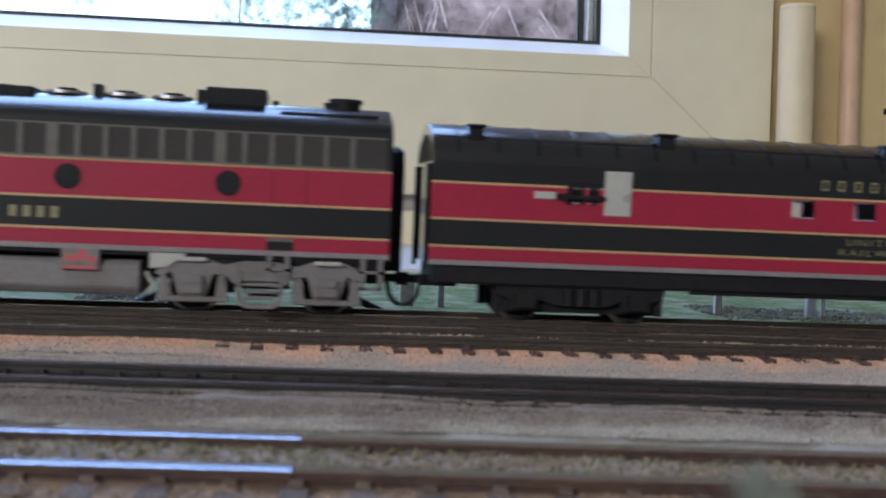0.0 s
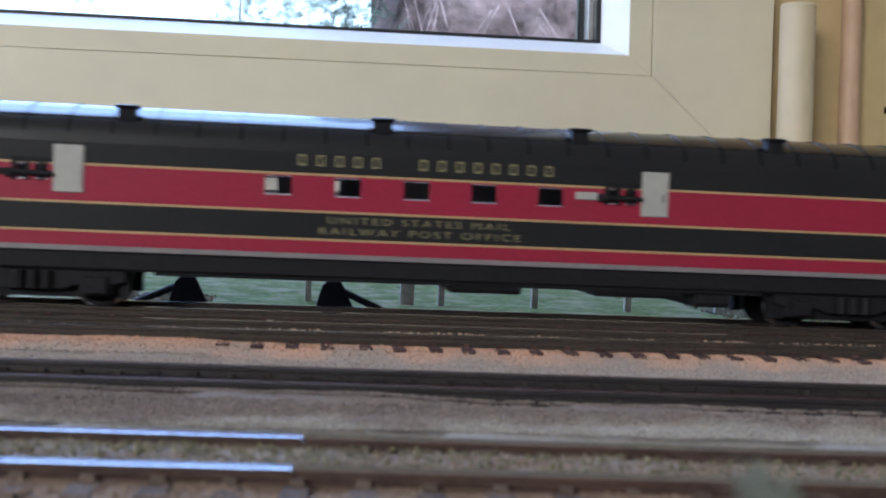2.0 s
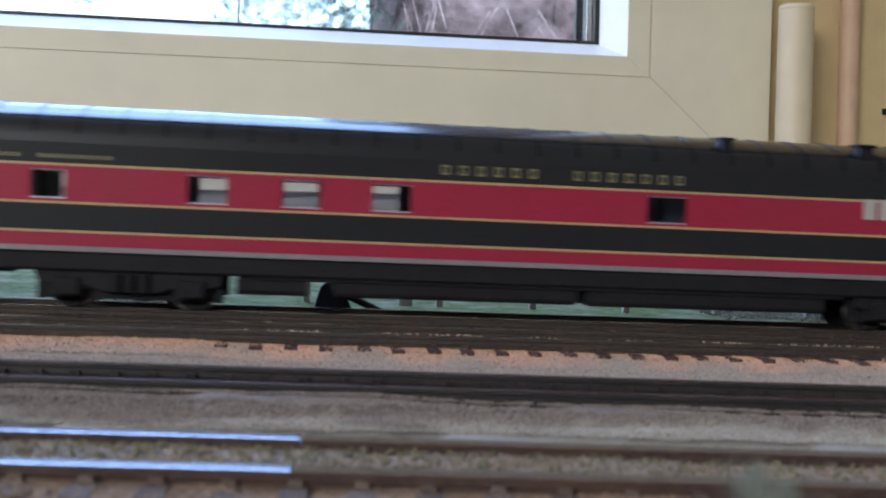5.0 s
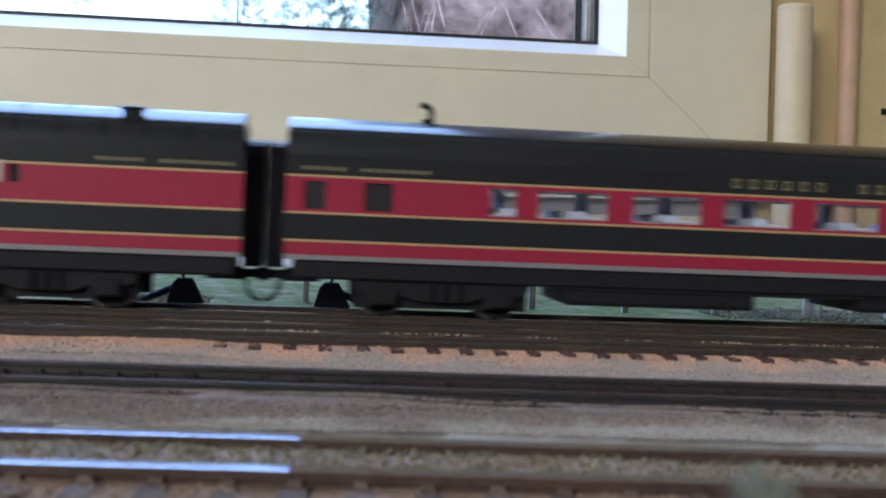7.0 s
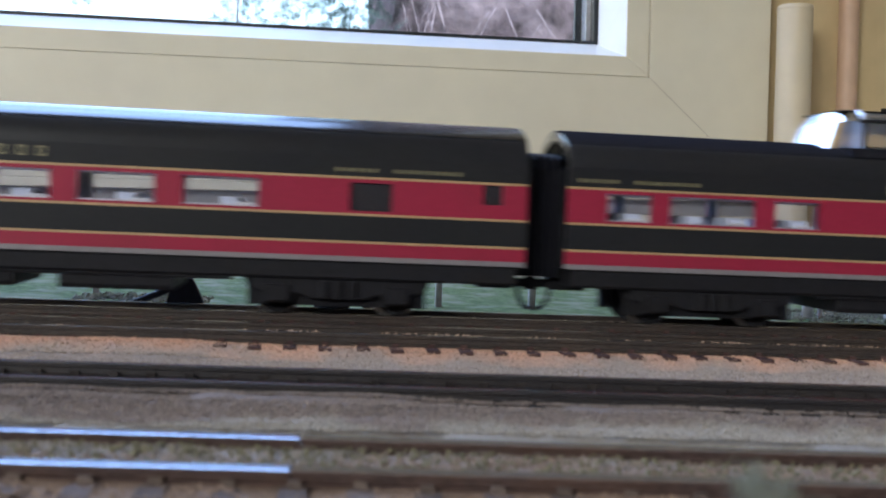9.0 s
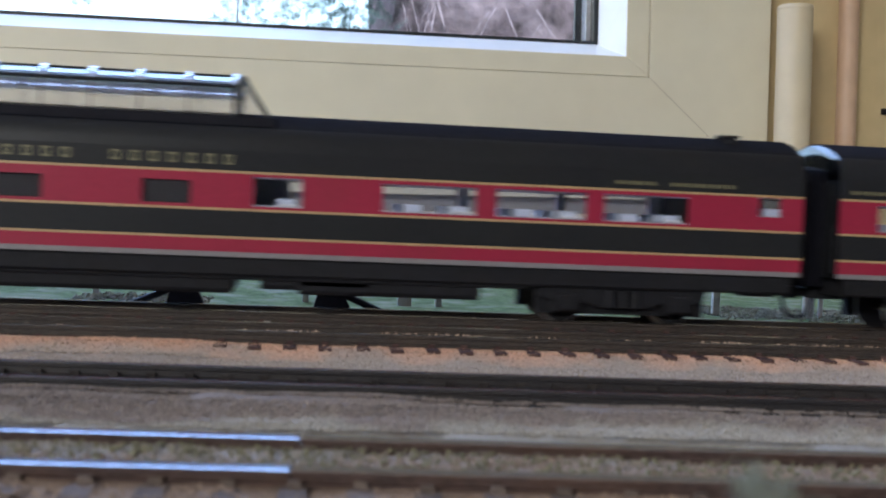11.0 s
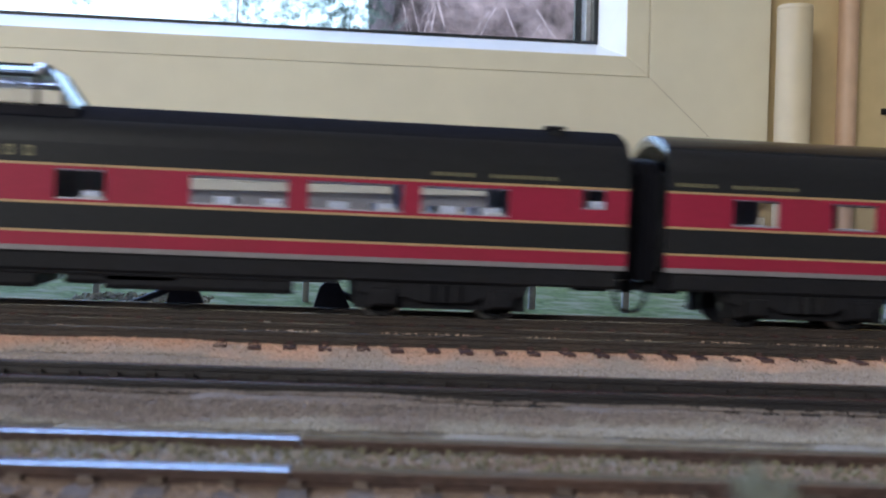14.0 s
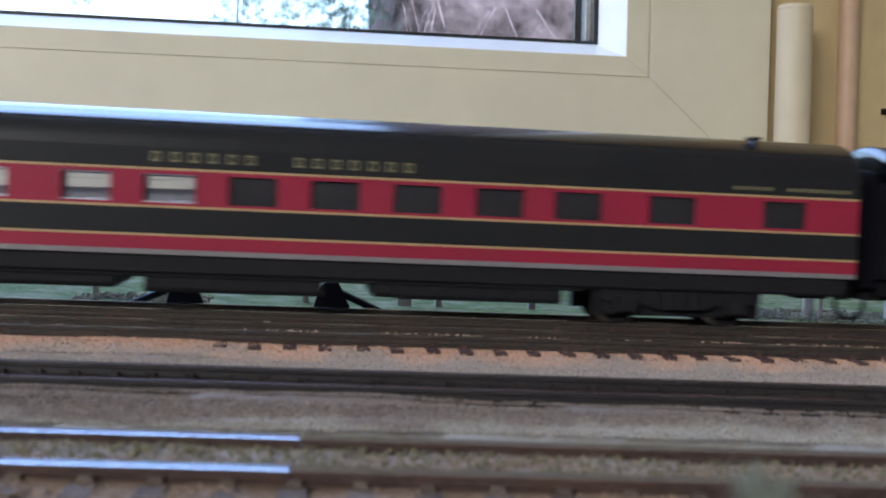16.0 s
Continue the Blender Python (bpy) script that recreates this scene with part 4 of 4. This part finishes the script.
def dome_top(car):
    """Glazed observation dome with raked ends, a dark frame and silver glazing bars."""
    x0, xf, x1, x2, xr, x3, hw, tw = 67.4, 71.6, 77.0, 143.6, 145.2, 151.6, 15.2, 11.2
    b, t = 46.9, 56.9
    dome = part("dome_frame", Geo().box(x0 + 6.5, x3 + 1.5, -hw - 0.2, hw + 0.2, 44.6, 46.7), M_MATT, car, "dark dome sill")
    glass = Geo()
    for s in (-1, 1):
        glass.face([(x1, s * hw, b), (x2, s * hw, b), (x2, s * hw, 53.8), (x1, s * hw, 53.8)])
    for s in (-1, 1):
        upper = Geo()
        upper.face([(xf + 3.8, s * hw, 54.0), (x2, s * hw, 54.0), (x2, s * 14.6, 54.9), (xf + 3.9, s * 14.6, 54.9)])
        upper.face([(xf + 3.9, s * 14.6, 54.9), (x2, s * 14.6, 54.9), (x2, s * tw, 56.4), (xf + 4.0, s * tw, 56.4)])
        part("upper_glass", upper, M_DOMETOP if s < 0 else M_CORNER, dome, "sloping upper dome panes").visible_shadow = False

    def bow(turn, k):      # rings of the bowed front: foot, waist and brow
        c, q = math.cos(turn), math.sin(turn)
        return ((x0 + 7.0 * (1 - c), hw * q, b), (xf - 1.6 + 5.4 * (1 - c), hw * q, 53.8), (xf + 4.0 * (1 - c), tw * q, 56.4))[k]

    for i in range(4):
        pane = Geo()
        turns = [-1.5708 + 0.7854 * i + 0.19635 * j for j in range(5)]
        for u, v in zip(turns, turns[1:]):
            for k in (0, 1):
                pane.face([bow(u, k), bow(v, k), bow(v, k + 1), bow(u, k + 1)])
        part("front_pane", pane, M_CORNER if i in (0, 3) else M_DOME, car, "bowed clear front pane of the dome", smooth=True).visible_shadow = False
        if i:
            part("front_bar", Geo().tube([bow(turns[0], k) for k in range(3)], 0.22, seg=6), M_SILVER, dome)
    for s in (-1, 1):
        corner = Geo()
        corner.face([(x0 + 7.0, s * hw, b), (x1, s * hw, b), (x1, s * hw, 53.8), (xf + 3.8, s * hw, 53.8)])
        part("corner_glass", corner, M_CORNER, car, "milky clear corner pane of the dome").visible_shadow = False
    rear = Geo()
    for s in (-1, 1):
        rear.face([(x2, s * hw, b), (x3, s * hw, b), (xr, s * tw, 56.4), (x2, s * hw, 53.8)])
    rear.face([(xr, tw, 56.4), (xr, -tw, 56.4), (x3, -hw, b), (x3, hw, b)])
    p = part("dome_glass", glass, M_DOME, car, "clear reflective dome glazing")
    p.visible_shadow = False
    part("end_glass", rear, M_DOMEEND, car, "raked clear end pane of the dome").visible_shadow = False
    top = Geo().box(xf + 1.0, xr, -tw, tw, 56.4, t, ch=0.3)
    part("dome_roof", top, M_ROOF, dome)
    for s in (-1, 1):
        # far rail thickened and silvered to imitate bright reflections in the far panes
        r = Geo().tube([(xf + 3.8, s * hw, 53.9), (x2, s * hw, 53.9)], 0.48 if s < 0 else 0.8, seg=8)
        part("dome_rail", r, M_GREEN if s < 0 else M_SILVER, dome)
        for i in range(7):
            x = x1 + (x2 - x1) * i / 6
            k = Geo().tube([(x, s * hw, b), (x, s * hw, 53.9)], 0.3 if 0 < i < 6 else 0.62, seg=6)
            part("glazing_bar", k, M_GRILLE if 0 < i < 6 else M_GREEN, dome)
            rib = Geo().tube([(x, s * (hw + 0.1), 54.0), (x, s * 14.7, 55.0), (x, s * tw, 56.6)], 0.75, seg=8)
            part("roof_bar", rib, M_SILVER, dome, "bright rib between the upper panes")
        part("corner_bar", Geo().tube([(x3, s * hw, b), (xr, s * tw, 56.4)], 0.4, seg=6), M_GREEN, dome)


def mail_details(car):
    for x, bar, blk in ((42.7, (25.2, 30.5), (33.4, 42.4)), (182.6, (166.0, 171.5), (173.2, 182.3))):
        d = part("sliding_door", Geo().box(x, x + 6.8, -HALF - 0.35, -HALF + 0.6, 26.9, 37.9), M_DOOR, car, "light grey sliding door", bevel=0.2)
        part("door_handle", Geo().box(x + 5.2, x + 5.6, -HALF - 0.7, -HALF - 0.35, 30.5, 32.5), M_STEEL, d)
        part("mail_catcher", Geo().box(bar[0], bar[1], -HALF - 0.6, -HALF, 30.4, 32.3), M_DOOR, car, "light grey mail catcher arm", bevel=0.2)
        g = Geo().tube([(bar[1], -HALF - 0.9, 31.3), (blk[1] + 0.3, -HALF - 0.9, 31.0)], 0.6, seg=8)
        g.box(blk[0] - 1.6, blk[0], -HALF - 1.4, -HALF, 30.2, 32.0)
        part("catcher_rod", g, M_BLACK, car)
        for i in range(3):
            xx = blk[0] + i * 3.1
            part("door_window_bar", Geo().box(xx, xx + 0.9, -HALF - 0.3, -HALF, 29.3, 34.8), M_BLACK, car)
        part("door_window_head", Geo().box(blk[0], blk[1], -HALF - 0.3, -HALF, 33.6, 34.8), M_BLACK, car)
    for y in (-13, 13):
        part("corner_post", Geo().tube([(-0.5, y, 12), (-0.5, y, 38)], 0.5), M_BLACK, car)
    for i in range(4):
        x = 249.4 + i * 3.6
        part("louvre", Geo().box(x, x + 1.6, -HALF - 0.25, -HALF + 0.2, 28.9, 34.2), M_BLACK, car)
    letters("UNITED STATES MAIL", 106.0, 150.0, 22.1, 23.7, -HALF, M_LETTER, car, "faded gold lettering")
    letters("RAILWAY POST OFFICE", 104.1, 152.8, 19.5, 21.1, -HALF, M_LETTER, car, "faded gold lettering")
    bars([5, 8], 97.3, 161.3, 35.6, 38.2, -HALF, M_LETTER, car, "gold name markings", fill=0.44, hollow=True)


WZ = (25.7, 32.4)
W = lambda a, b, z=WZ: (a, b, z[0], z[1])


def sleeper_windows():
    w = [W(17, 29), W(43, 55), W(66, 78), W(90, 101), W(108.5, 120.5)]
    d = [W(128, 139.5), W(147.3, 159), W(167, 178.7), W(187, 198.8), W(206.5, 218.4), W(230.3, 242.3), W(259.8, 271.1)]
    return w, d


def dome_windows():
    w = [W(10, 21.2), W(26, 48), W(53.3, 65), W(179.2, 201.9), W(206.8, 229.2), W(233.6, 255.2), W(148.6, 160.0, (25.7, 32.6)), W(273.4, 279.2, (28.4, 33.2))]
    d = [W(89.5, 100.5, (25.8, 31.2)), W(122.9, 134.1, (25.8, 31.2))]
    return w, d


def antenna(car):
    g = Geo().box(33.5, 36.5, -1.2, 1.2, 48.0, 49.6)
    g.tube([(35.6, 0, 49.4), (35.9, 0, 51.8), (34.6, 0, 53.0), (33.0, 0, 53.2)], 0.8, seg=8)
    part("roof_horn", g, M_BLACK, car, "dark curved roof fitting")


def vents_of_dorm(car):
    g = Geo()
    for i in range(3):
        x = 218.6 + i * 4.3
        g.box(x, x + 3.2, -HALF - 0.2, -HALF + 0.3, 28.9, 34.0)
    part("side_louvre", g, M_DOOR, car, "light grey side louvres")


def diesel():
    """Cab-less streamlined diesel booster; its rear end is at x = 166.5."""
    loco = thing("diesel_locomotive", "red and dark green booster diesel with silver grilles and grey trucks", "model locomotive", pose(0, CENTRE, 0))
    L = 166.5
    bands = [(14.2, 15.4, 4), (15.4, 18.7, 1), (18.7, 19.25, 2), (19.25, 26.0, 0), (26.0, 26.55, 2), (26.55, 34.8, 1), (34.8, 35.3, 2), (35.3, 44.2, 0)]
    ports = (91.5, 128.0, 38.5, 55.0)
    for s, nm in ((-1, "side_near"), (1, "side_far")):
        part(nm, side_wall(L, [], bands, s * HALF, s * (HALF - 0.9)), SIDE_MATS, loco, "striped red and dark green body side")
    y = -HALF
    for s in (-1, 1):
        gr = part("air_grille", Geo().box(3, 165.0, min(s * HALF, s * (HALF + 0.12)), max(s * HALF, s * (HALF + 0.12)), 35.5, 43.0), M_MESH, loco, "fine dark side grille")
        for k in range(25):
            x = 4.0 + k * 6.35
            part("grille_post", Geo().box(x, x + (2.6 if k in (6, 13, 19) else 1.1), min(s * HALF, s * (HALF + 0.4)), max(s * HALF, s * (HALF + 0.4)), 35.5, 43.0), M_GRILLE, gr)
        part("grille_rail", Geo().box(3, 165.2, min(s * HALF, s * (HALF + 0.42)), max(s * HALF, s * (HALF + 0.42)), 35.3, 35.75), M_GRILLE, gr)
        part("grille_rail", Geo().box(3, 165.2, min(s * HALF, s * (HALF + 0.42)), max(s * HALF, s * (HALF + 0.42)), 42.8, 43.2), M_GRILLE, gr)
        for x in ports:
            p = part("porthole", Geo().cyl((x, s * (HALF - 0.3), 30.9), (x, s * (HALF + 0.18), 30.9), 2.75, seg=28), M_PORT, loco, "dark round porthole", smooth=True)
            ring = Geo()
            pts = [(x + 2.8 * math.cos(a * 0.2618), s * (HALF + 0.18), 30.9 + 2.8 * math.sin(a * 0.2618)) for a in range(25)]
            ring.tube(pts, 0.18, seg=6)
            part("porthole_rim", ring, M_BLACK, p)
        d = Geo()
        for x in (138.3, 146.2):
            d.box(x, x + 0.18, min(s * HALF, s * (HALF + 0.06)), max(s * HALF, s * (HALF + 0.06)), 26.6, 34.7)
        part("door_seam", d, M_BLACK, loco)
    part("filler_cap", Geo().cyl((116, -HALF, 30.0), (116, -HALF - 0.2, 30.0), 0.9, seg=16), M_RED, loco)
    bars([4], 78.0, 90.3, 21.2, 23.8, -HALF, M_LETTER, loco, "gold number markings", fill=0.55)
    g = rounded_roof(0.2, L - 0.1, 44.2, 51.0, HALF)
    part("roof", g, [M_ROOF, M_GREEN, M_ENDS], loco, "glossy dark roof", smooth=True)
    for x0 in (0.0, L - 0.9):
        part("end_wall", Geo().prism_x([(-HALF + 0.9, 14.2), (HALF - 0.9, 14.2)] + roof_profile(44.2, 48.6, HALF - 1.2), x0, x0 + 0.9), M_GREEN, loco)
    for x in (101.2, 112.7, 87.3, 73.0):
        f = part("roof_fan", Geo().cyl((x, 0, 50.3), (x, 0, 51.5), 5.2, 4.6, seg=30), M_ROOF, loco, "round roof fan", smooth=True)
        part("fan_cap", Geo().cyl((x, 0, 51.5), (x, 0, 52.6), 3.4, 2.6, seg=26), M_ROOF, f, smooth=True)
        part("fan_rim", Geo().cyl((x, 0, 51.1), (x, 0, 51.8), 5.0, seg=30), M_STEEL, f)
    for x in (95.0, 119.8):
        part("exhaust_stack", Geo().box(x - 0.9, x + 0.9, -3, 3, 50.0, 53.8, ch=0.2), M_BLACK, loco)
    part("steam_box", Geo().box(121.3, 135.9, -7.5, 7.5, 48.6, 54.2), M_BLACK, loco, "square black roof housing", bevel=0.3)
    part("steam_box", Geo().box(58.0, 81.0, -7.5, 7.5, 48.6, 52.0), M_BLACK, loco, "square black roof housing", bevel=0.3)
    part("roof_hatch", Geo().box(139.5, 163, -12.9, -12.5, 48.1, 48.75), M_BLACK, loco)
    st = part("boiler_stack", Geo().cyl((155.4, 0, 50.2), (155.4, 0, 53.0), 3.6, 3.9, seg=26), M_BLACK, loco, "round black boiler stack", smooth=True)
    part("stack_flange", Geo().cyl((155.4, 0, 52.4), (155.4, 0, 53.3), 4.3, seg=26), M_BLACK, st, smooth=True)
    part("safety_valve", Geo().box(150.0, 152.5, -1.4, 1.4, 50.4, 52.4, ch=0.3), M_BLACK, loco)
    part("lift_lug", Geo().cyl((138.0, 0, 50.4), (138.0, 0, 52.2), 0.7), M_BLACK, loco)
    part("floor_pan", Geo().box(0.9, L - 0.9, -16.4, 16.4, 13.2, 14.3), M_BLACK, loco)
    tank = Geo().prism_x([(-16.2, 5.4), (-14.6, 3.6), (14.6, 3.6), (16.2, 5.4), (16.2, 10.6), (15.0, 11.9), (-15.0, 11.9), (-16.2, 10.6)], 57.5, 108.3)
    tk = part("fuel_tank", tank, M_TRUCK, loco, "grey moulded fuel tank", bevel=0.35)
    part("fill_plate", Geo().box(90.6, 99.1, -17.4, -16.0, 9.3, 14.4, ch=0.2), M_TRUCK, tk, "grey filler plate with red marks")
    mk = Geo().box(91.6, 94.0, -17.5, -17.35, 11.2, 12.9)
    mk.box(94.3, 96.2, -17.5, -17.35, 11.6, 14.2)
    mk.box(96.6, 98.2, -17.5, -17.35, 11.0, 12.6)
    mk.box(91.0, 98.6, -17.5, -17.35, 9.5, 10.2)
    part("plate_marks", mk, M_REDTEXT, tk)
    part("tank_bracket", Geo().prism_y([(110.4, 10.2), (114.8, 10.6), (118.8, 13.6), (118.8, 14.1), (110.4, 14.1)], -16.9, -14.6), M_DOOR, loco, "pale bracket beside the fuel tank", bevel=0.2)
    part("drain_cock", Geo().tube([(109.6, -15.8, 9.4), (111.6, -15.8, 6.2), (110.2, -15.8, 4.2)], 0.55, seg=8), M_DOOR, loco)
    for a, b in ((0.5, 34), (112, 166)):
        part("underframe", Geo().box(a, b, -15.5, 15.5, 10.6, 13.3), M_BLACK, loco)
    part("bearer", Geo().box(40, 128, -9, 9, 7.5, 13.2), M_BLACK, loco)
    for xc in (31.0, 136.2):
        t = part("truck", Geo().box(xc - 7, xc + 7, -13, 13, 6, 11, ch=0.6), M_BLACK, loco)
        for s in (-1, 1):
            y0, y1 = sorted((s * 14.0, s * 16.4))
            f = Geo()
            f.prism_y([(-24.6, 9.0), (-23.0, 11.6), (-19.6, 12.9), (-12.4, 12.9), (-8.6, 11.6), (-3.5, 12.7), (3.5, 12.7), (8.6, 11.6), (12.4, 12.9), (19.6, 12.9), (23.0, 11.6), (24.6, 9.0), (22.6, 8.6), (20.6, 9.6), (18.9, 3.8), (12.7, 3.8), (11.0, 9.2), (8.0, 9.0), (6.4, 7.2), (-6.4, 7.2), (-8.0, 9.0), (-11.0, 9.2), (-12.7, 3.8), (-18.9, 3.8), (-20.6, 9.6), (-22.6, 8.6)], y0, y1)
            for dx in (-15.8, 15.8):
                f.box(dx - 8.3, dx + 8.3, y0 + 0.2, y1 - 0.2, 2.6, 3.9)
                f.prism_y([(dx + 5.2, 3.8), (dx + 8.3, 3.8), (dx + 7.4, 10.2), (dx + 6.3, 10.2)], y0 + 0.4, y1 - 0.4)
                f.prism_y([(dx - 8.3, 3.8), (dx - 5.2, 3.8), (dx - 6.3, 10.2), (dx - 7.4, 10.2)], y0 + 0.4, y1 - 0.4)
            f.v = [(x + xc, y, z) for x, y, z in f.v]
            part("side_frame", f, M_TRUCK, t, "grey moulded truck side frame", bevel=0.2)
            for dx in (-15.8, 15.8):
                q0, q1 = sorted((s * 16.4, s * 17.6))
                j = Geo().box(xc + dx - 2.6, xc + dx + 2.6, q0, q1, 4.4, 9.2, ch=0.4)
                j.cyl((xc + dx - 1.2, s * 17.4, 7.9), (xc + dx - 1.2, s * 18.0, 7.9), 1.1, seg=12)
                j.cyl((xc + dx + 1.2, s * 17.4, 7.9), (xc + dx + 1.2, s * 18.0, 7.9), 1.1, seg=12)
                part("journal_box", j, M_TRUCK, t, bevel=0.15)
                part("spring_cap", Geo().box(xc + dx - 3.2, xc + dx + 3.2, q0 - 0.2, q1 - 0.3, 12.2, 13.2, ch=0.2), M_DOOR, t)
            q0, q1 = sorted((s * 16.2, s * 18.0))
            h = Geo()
            h.prism_y([(-5.6, 10.4), (-4.6, 10.4), (-4.2, 3.6), (-2.8, 2.6), (2.8, 2.6), (4.2, 3.6), (4.6, 10.4), (5.6, 10.4), (5.4, 3.2), (3.4, 1.5), (-3.4, 1.5), (-5.4, 3.2)], q0, q1)
            for z in (3.6, 5.2, 6.8):
                h.box(-3.8, 3.8, q0 + 0.2, q1 - 0.3, z, z + 0.9)
            h.box(-4.4, 4.4, q0, q1 - 0.8, 8.0, 10.2)
            h.v = [(x + xc, y, z) for x, y, z in h.v]
            part("swing_hanger", h, M_TRUCK, t, "grey swing hanger with leaf spring", bevel=0.15)
        for dx in (-15.8, 15.8):
            wheelset(loco, xc + dx, 5.8, WHEEL_BIG)
    for xa, xb in ((137.6, 143.0), (159.8, 165.2), (1.2, 6.6)):
        for s in (-1, 1):
            y0, y1 = sorted((s * 16.6, s * 17.6))
            q = Geo().box(xa, xa + 1.2, y0, y1, 6.7, 14.4).box(xb - 1.2, xb, y0, y1, 6.7, 14.4)
            for z in (6.7, 10.6):
                q.box(xa, xb, y0, y1 + (0 if s < 0 else 0.8), z, z + 0.7)
            part("side_steps", q, M_TRUCK, loco, "grey step ladder")
    part("step_recess", Geo().box(137.4, 143.6, -HALF - 0.1, -HALF + 0.4, 15.5, 17.6), M_BLACK, loco)
    part("recess_lip", Geo().box(137.4, 143.6, -HALF - 0.3, -HALF + 0.2, 17.6, 18.4), M_GRILLE, loco)
    end_details(loco, L, folds=4)
    coupler(loco, 0, -1)
    coupler(loco, L, 1)
    return loco


loco = diesel()
mail_w = [W(a, a + 6.2, (28.4, 33.0)) for a in (91.0, 107.4, 123.9, 140.3, 156.7)] + [W(34.5, 37.4, (29.6, 33.4)), W(38.6, 41.5, (29.6, 33.4)), W(174.2, 177.2, (29.6, 33.4)), W(178.4, 181.4, (29.6, 33.4)),
          W(251.1, 252.9, (29.4, 33.6)), W(254.7, 256.5, (29.4, 33.6)), W(258.3, 260.1, (29.4, 33.6))]
car1 = coach("red and green mail car with grey sliding doors and roof vents", mail_w, [], [], [],
             [(136.5, 153.9, 6.4), (173, 195, 6.6), (198.5, 207.5, 4.8)], [(8.5, 12.7), (56.2, 61.0), (115.8, 121.0), (164.5, 169.5), (215.0, 219.7), (255.3, 260.2)],
             ribs=True, extra=mail_details, seats=False, bellows=False)
car2 = coach("red and green dormitory car with few windows and side louvres", [W(162.3, 172.3), W(15.7, 23.4), W(51, 60.2), W(73, 82), W(94.4, 103.7)],
             [W(231.8, 234.5, (29, 33.2))], [(2.6, 34.1), (251, 283)], [(109.6, 172.2)],
             [(63, 80, 4.6), (86.4, 146, 4.6), (149, 210.5, 4.4)], [(179.4, 183), (215.9, 220.6), (255.1, 260)], ribs=True, extra=vents_of_dorm, even=True)
d3 = [W(4.3, 9.4), W(18.5, 25.5), W(242, 252), W(274.1, 278.9, (28.4, 33.2))]
w3 = [W(49, 55.5)] + [W(a, a + 17.4) for a in (61.0, 84.8, 108.2, 132.0, 155.4, 179.0, 203.0)]
car3 = coach("red and green dining car with seven broad windows", w3, d3, [(3.4, 34.4), (238, 269)], [(108.8, 173)],
             [(69.8, 118, 4.5), (146.5, 165, 5.0), (175, 201.5, 5.0)], [], extra=antenna, dining=True)
wd, dd = dome_windows()
DOME_ARGS = ([(2.2, 33.6), (236, 267)], [(81.8, 144.8)], [(72.2, 144.4, 4.8), (151, 177, 6.0), (160, 204, 5.0)], [(263.7, 267.9)])
car4 = coach("red and green dome car with clear glazed dome", wd, dd, *DOME_ARGS, dome=True)
car5 = coach("red and green dome car with clear glazed dome", wd, dd, *DOME_ARGS, dome=True)
ws, ds = sleeper_windows()
SLEEP_ARGS = ([(1.7, 33.8), (251.4, 282.7)], [(109, 172.6)], [(75, 102.6, 5.4), (109, 151, 4.6), (163, 168, 5.0), (168.2, 209.8, 4.7)], [(257, 259)])
car6 = coach("red and green sleeping car with even row of windows", ws, ds, *SLEEP_ARGS, seats=True)
car7 = coach("red and green sleeping car at the end of the train", ws, ds, *SLEEP_ARGS, seats=True)

# position of each front end at the start, and how far the train has run (millimetres)
FRONTS = [(loco, -144.1), (car1, 32.0), (car2, 327.0), (car3, 622.0), (car4, 917.0), (car5, 1212.0), (car6, 1507.0), (car7, 1802.0)]
RUN = [(0.0, 0.5), (0.6, 39.7), (1.0, 65.7), (1.5, 98.3), (2.0, 131.1), (2.4, 157.8), (2.7, 183.4), (3.1, 219.4), (3.5, 256.3), (4.2, 324.0),
       (4.9, 393.5), (5.6, 466.5), (6.3, 543.2), (7.0, 624.6), (8.0, 738.0), (9.0, 851.4), (10.2, 985.8), (11.4, 1120.8), (12.5, 1244.6), (13.0, 1302.4), (13.6, 1369.8), (14.5, 1474.6), (15.2, 1558.6), (16.0, 1651.0)]


def run_at(t):
    """Distance run, by a smooth cubic through the rows."""
    k = max(i for i in range(len(RUN) - 1) if RUN[i][0] <= t + 1e-9)
    slope = lambda i: (RUN[min(i + 1, len(RUN) - 1)][1] - RUN[max(i - 1, 0)][1]) / (RUN[min(i + 1, len(RUN) - 1)][0] - RUN[max(i - 1, 0)][0])
    (a, p), (b, q) = RUN[k], RUN[k + 1]
    h = b - a
    u = (t - a) / h
    return p * (2 * u ** 3 - 3 * u ** 2 + 1) + q * (3 * u ** 2 - 2 * u ** 3) + h * slope(k) * (u ** 3 - 2 * u ** 2 + u) + h * slope(k + 1) * (u ** 3 - u ** 2)


def motions():
    steps = [i * 0.1 for i in range(161)]
    for ob, x in FRONTS:
        walk(ob, [(t, pose((x - run_at(t)) * 0.001, CENTRE, 0)) for t in steps])
    fine = [i / 15 for i in range(241)]
    for ob, x, r in SPINNING:
        walk(ob, [(t, pose(x * 0.001, 0, r * 0.001) @ Matrix.Rotation(-run_at(t) / r, 4, "Y")) for t in fine])


motions()
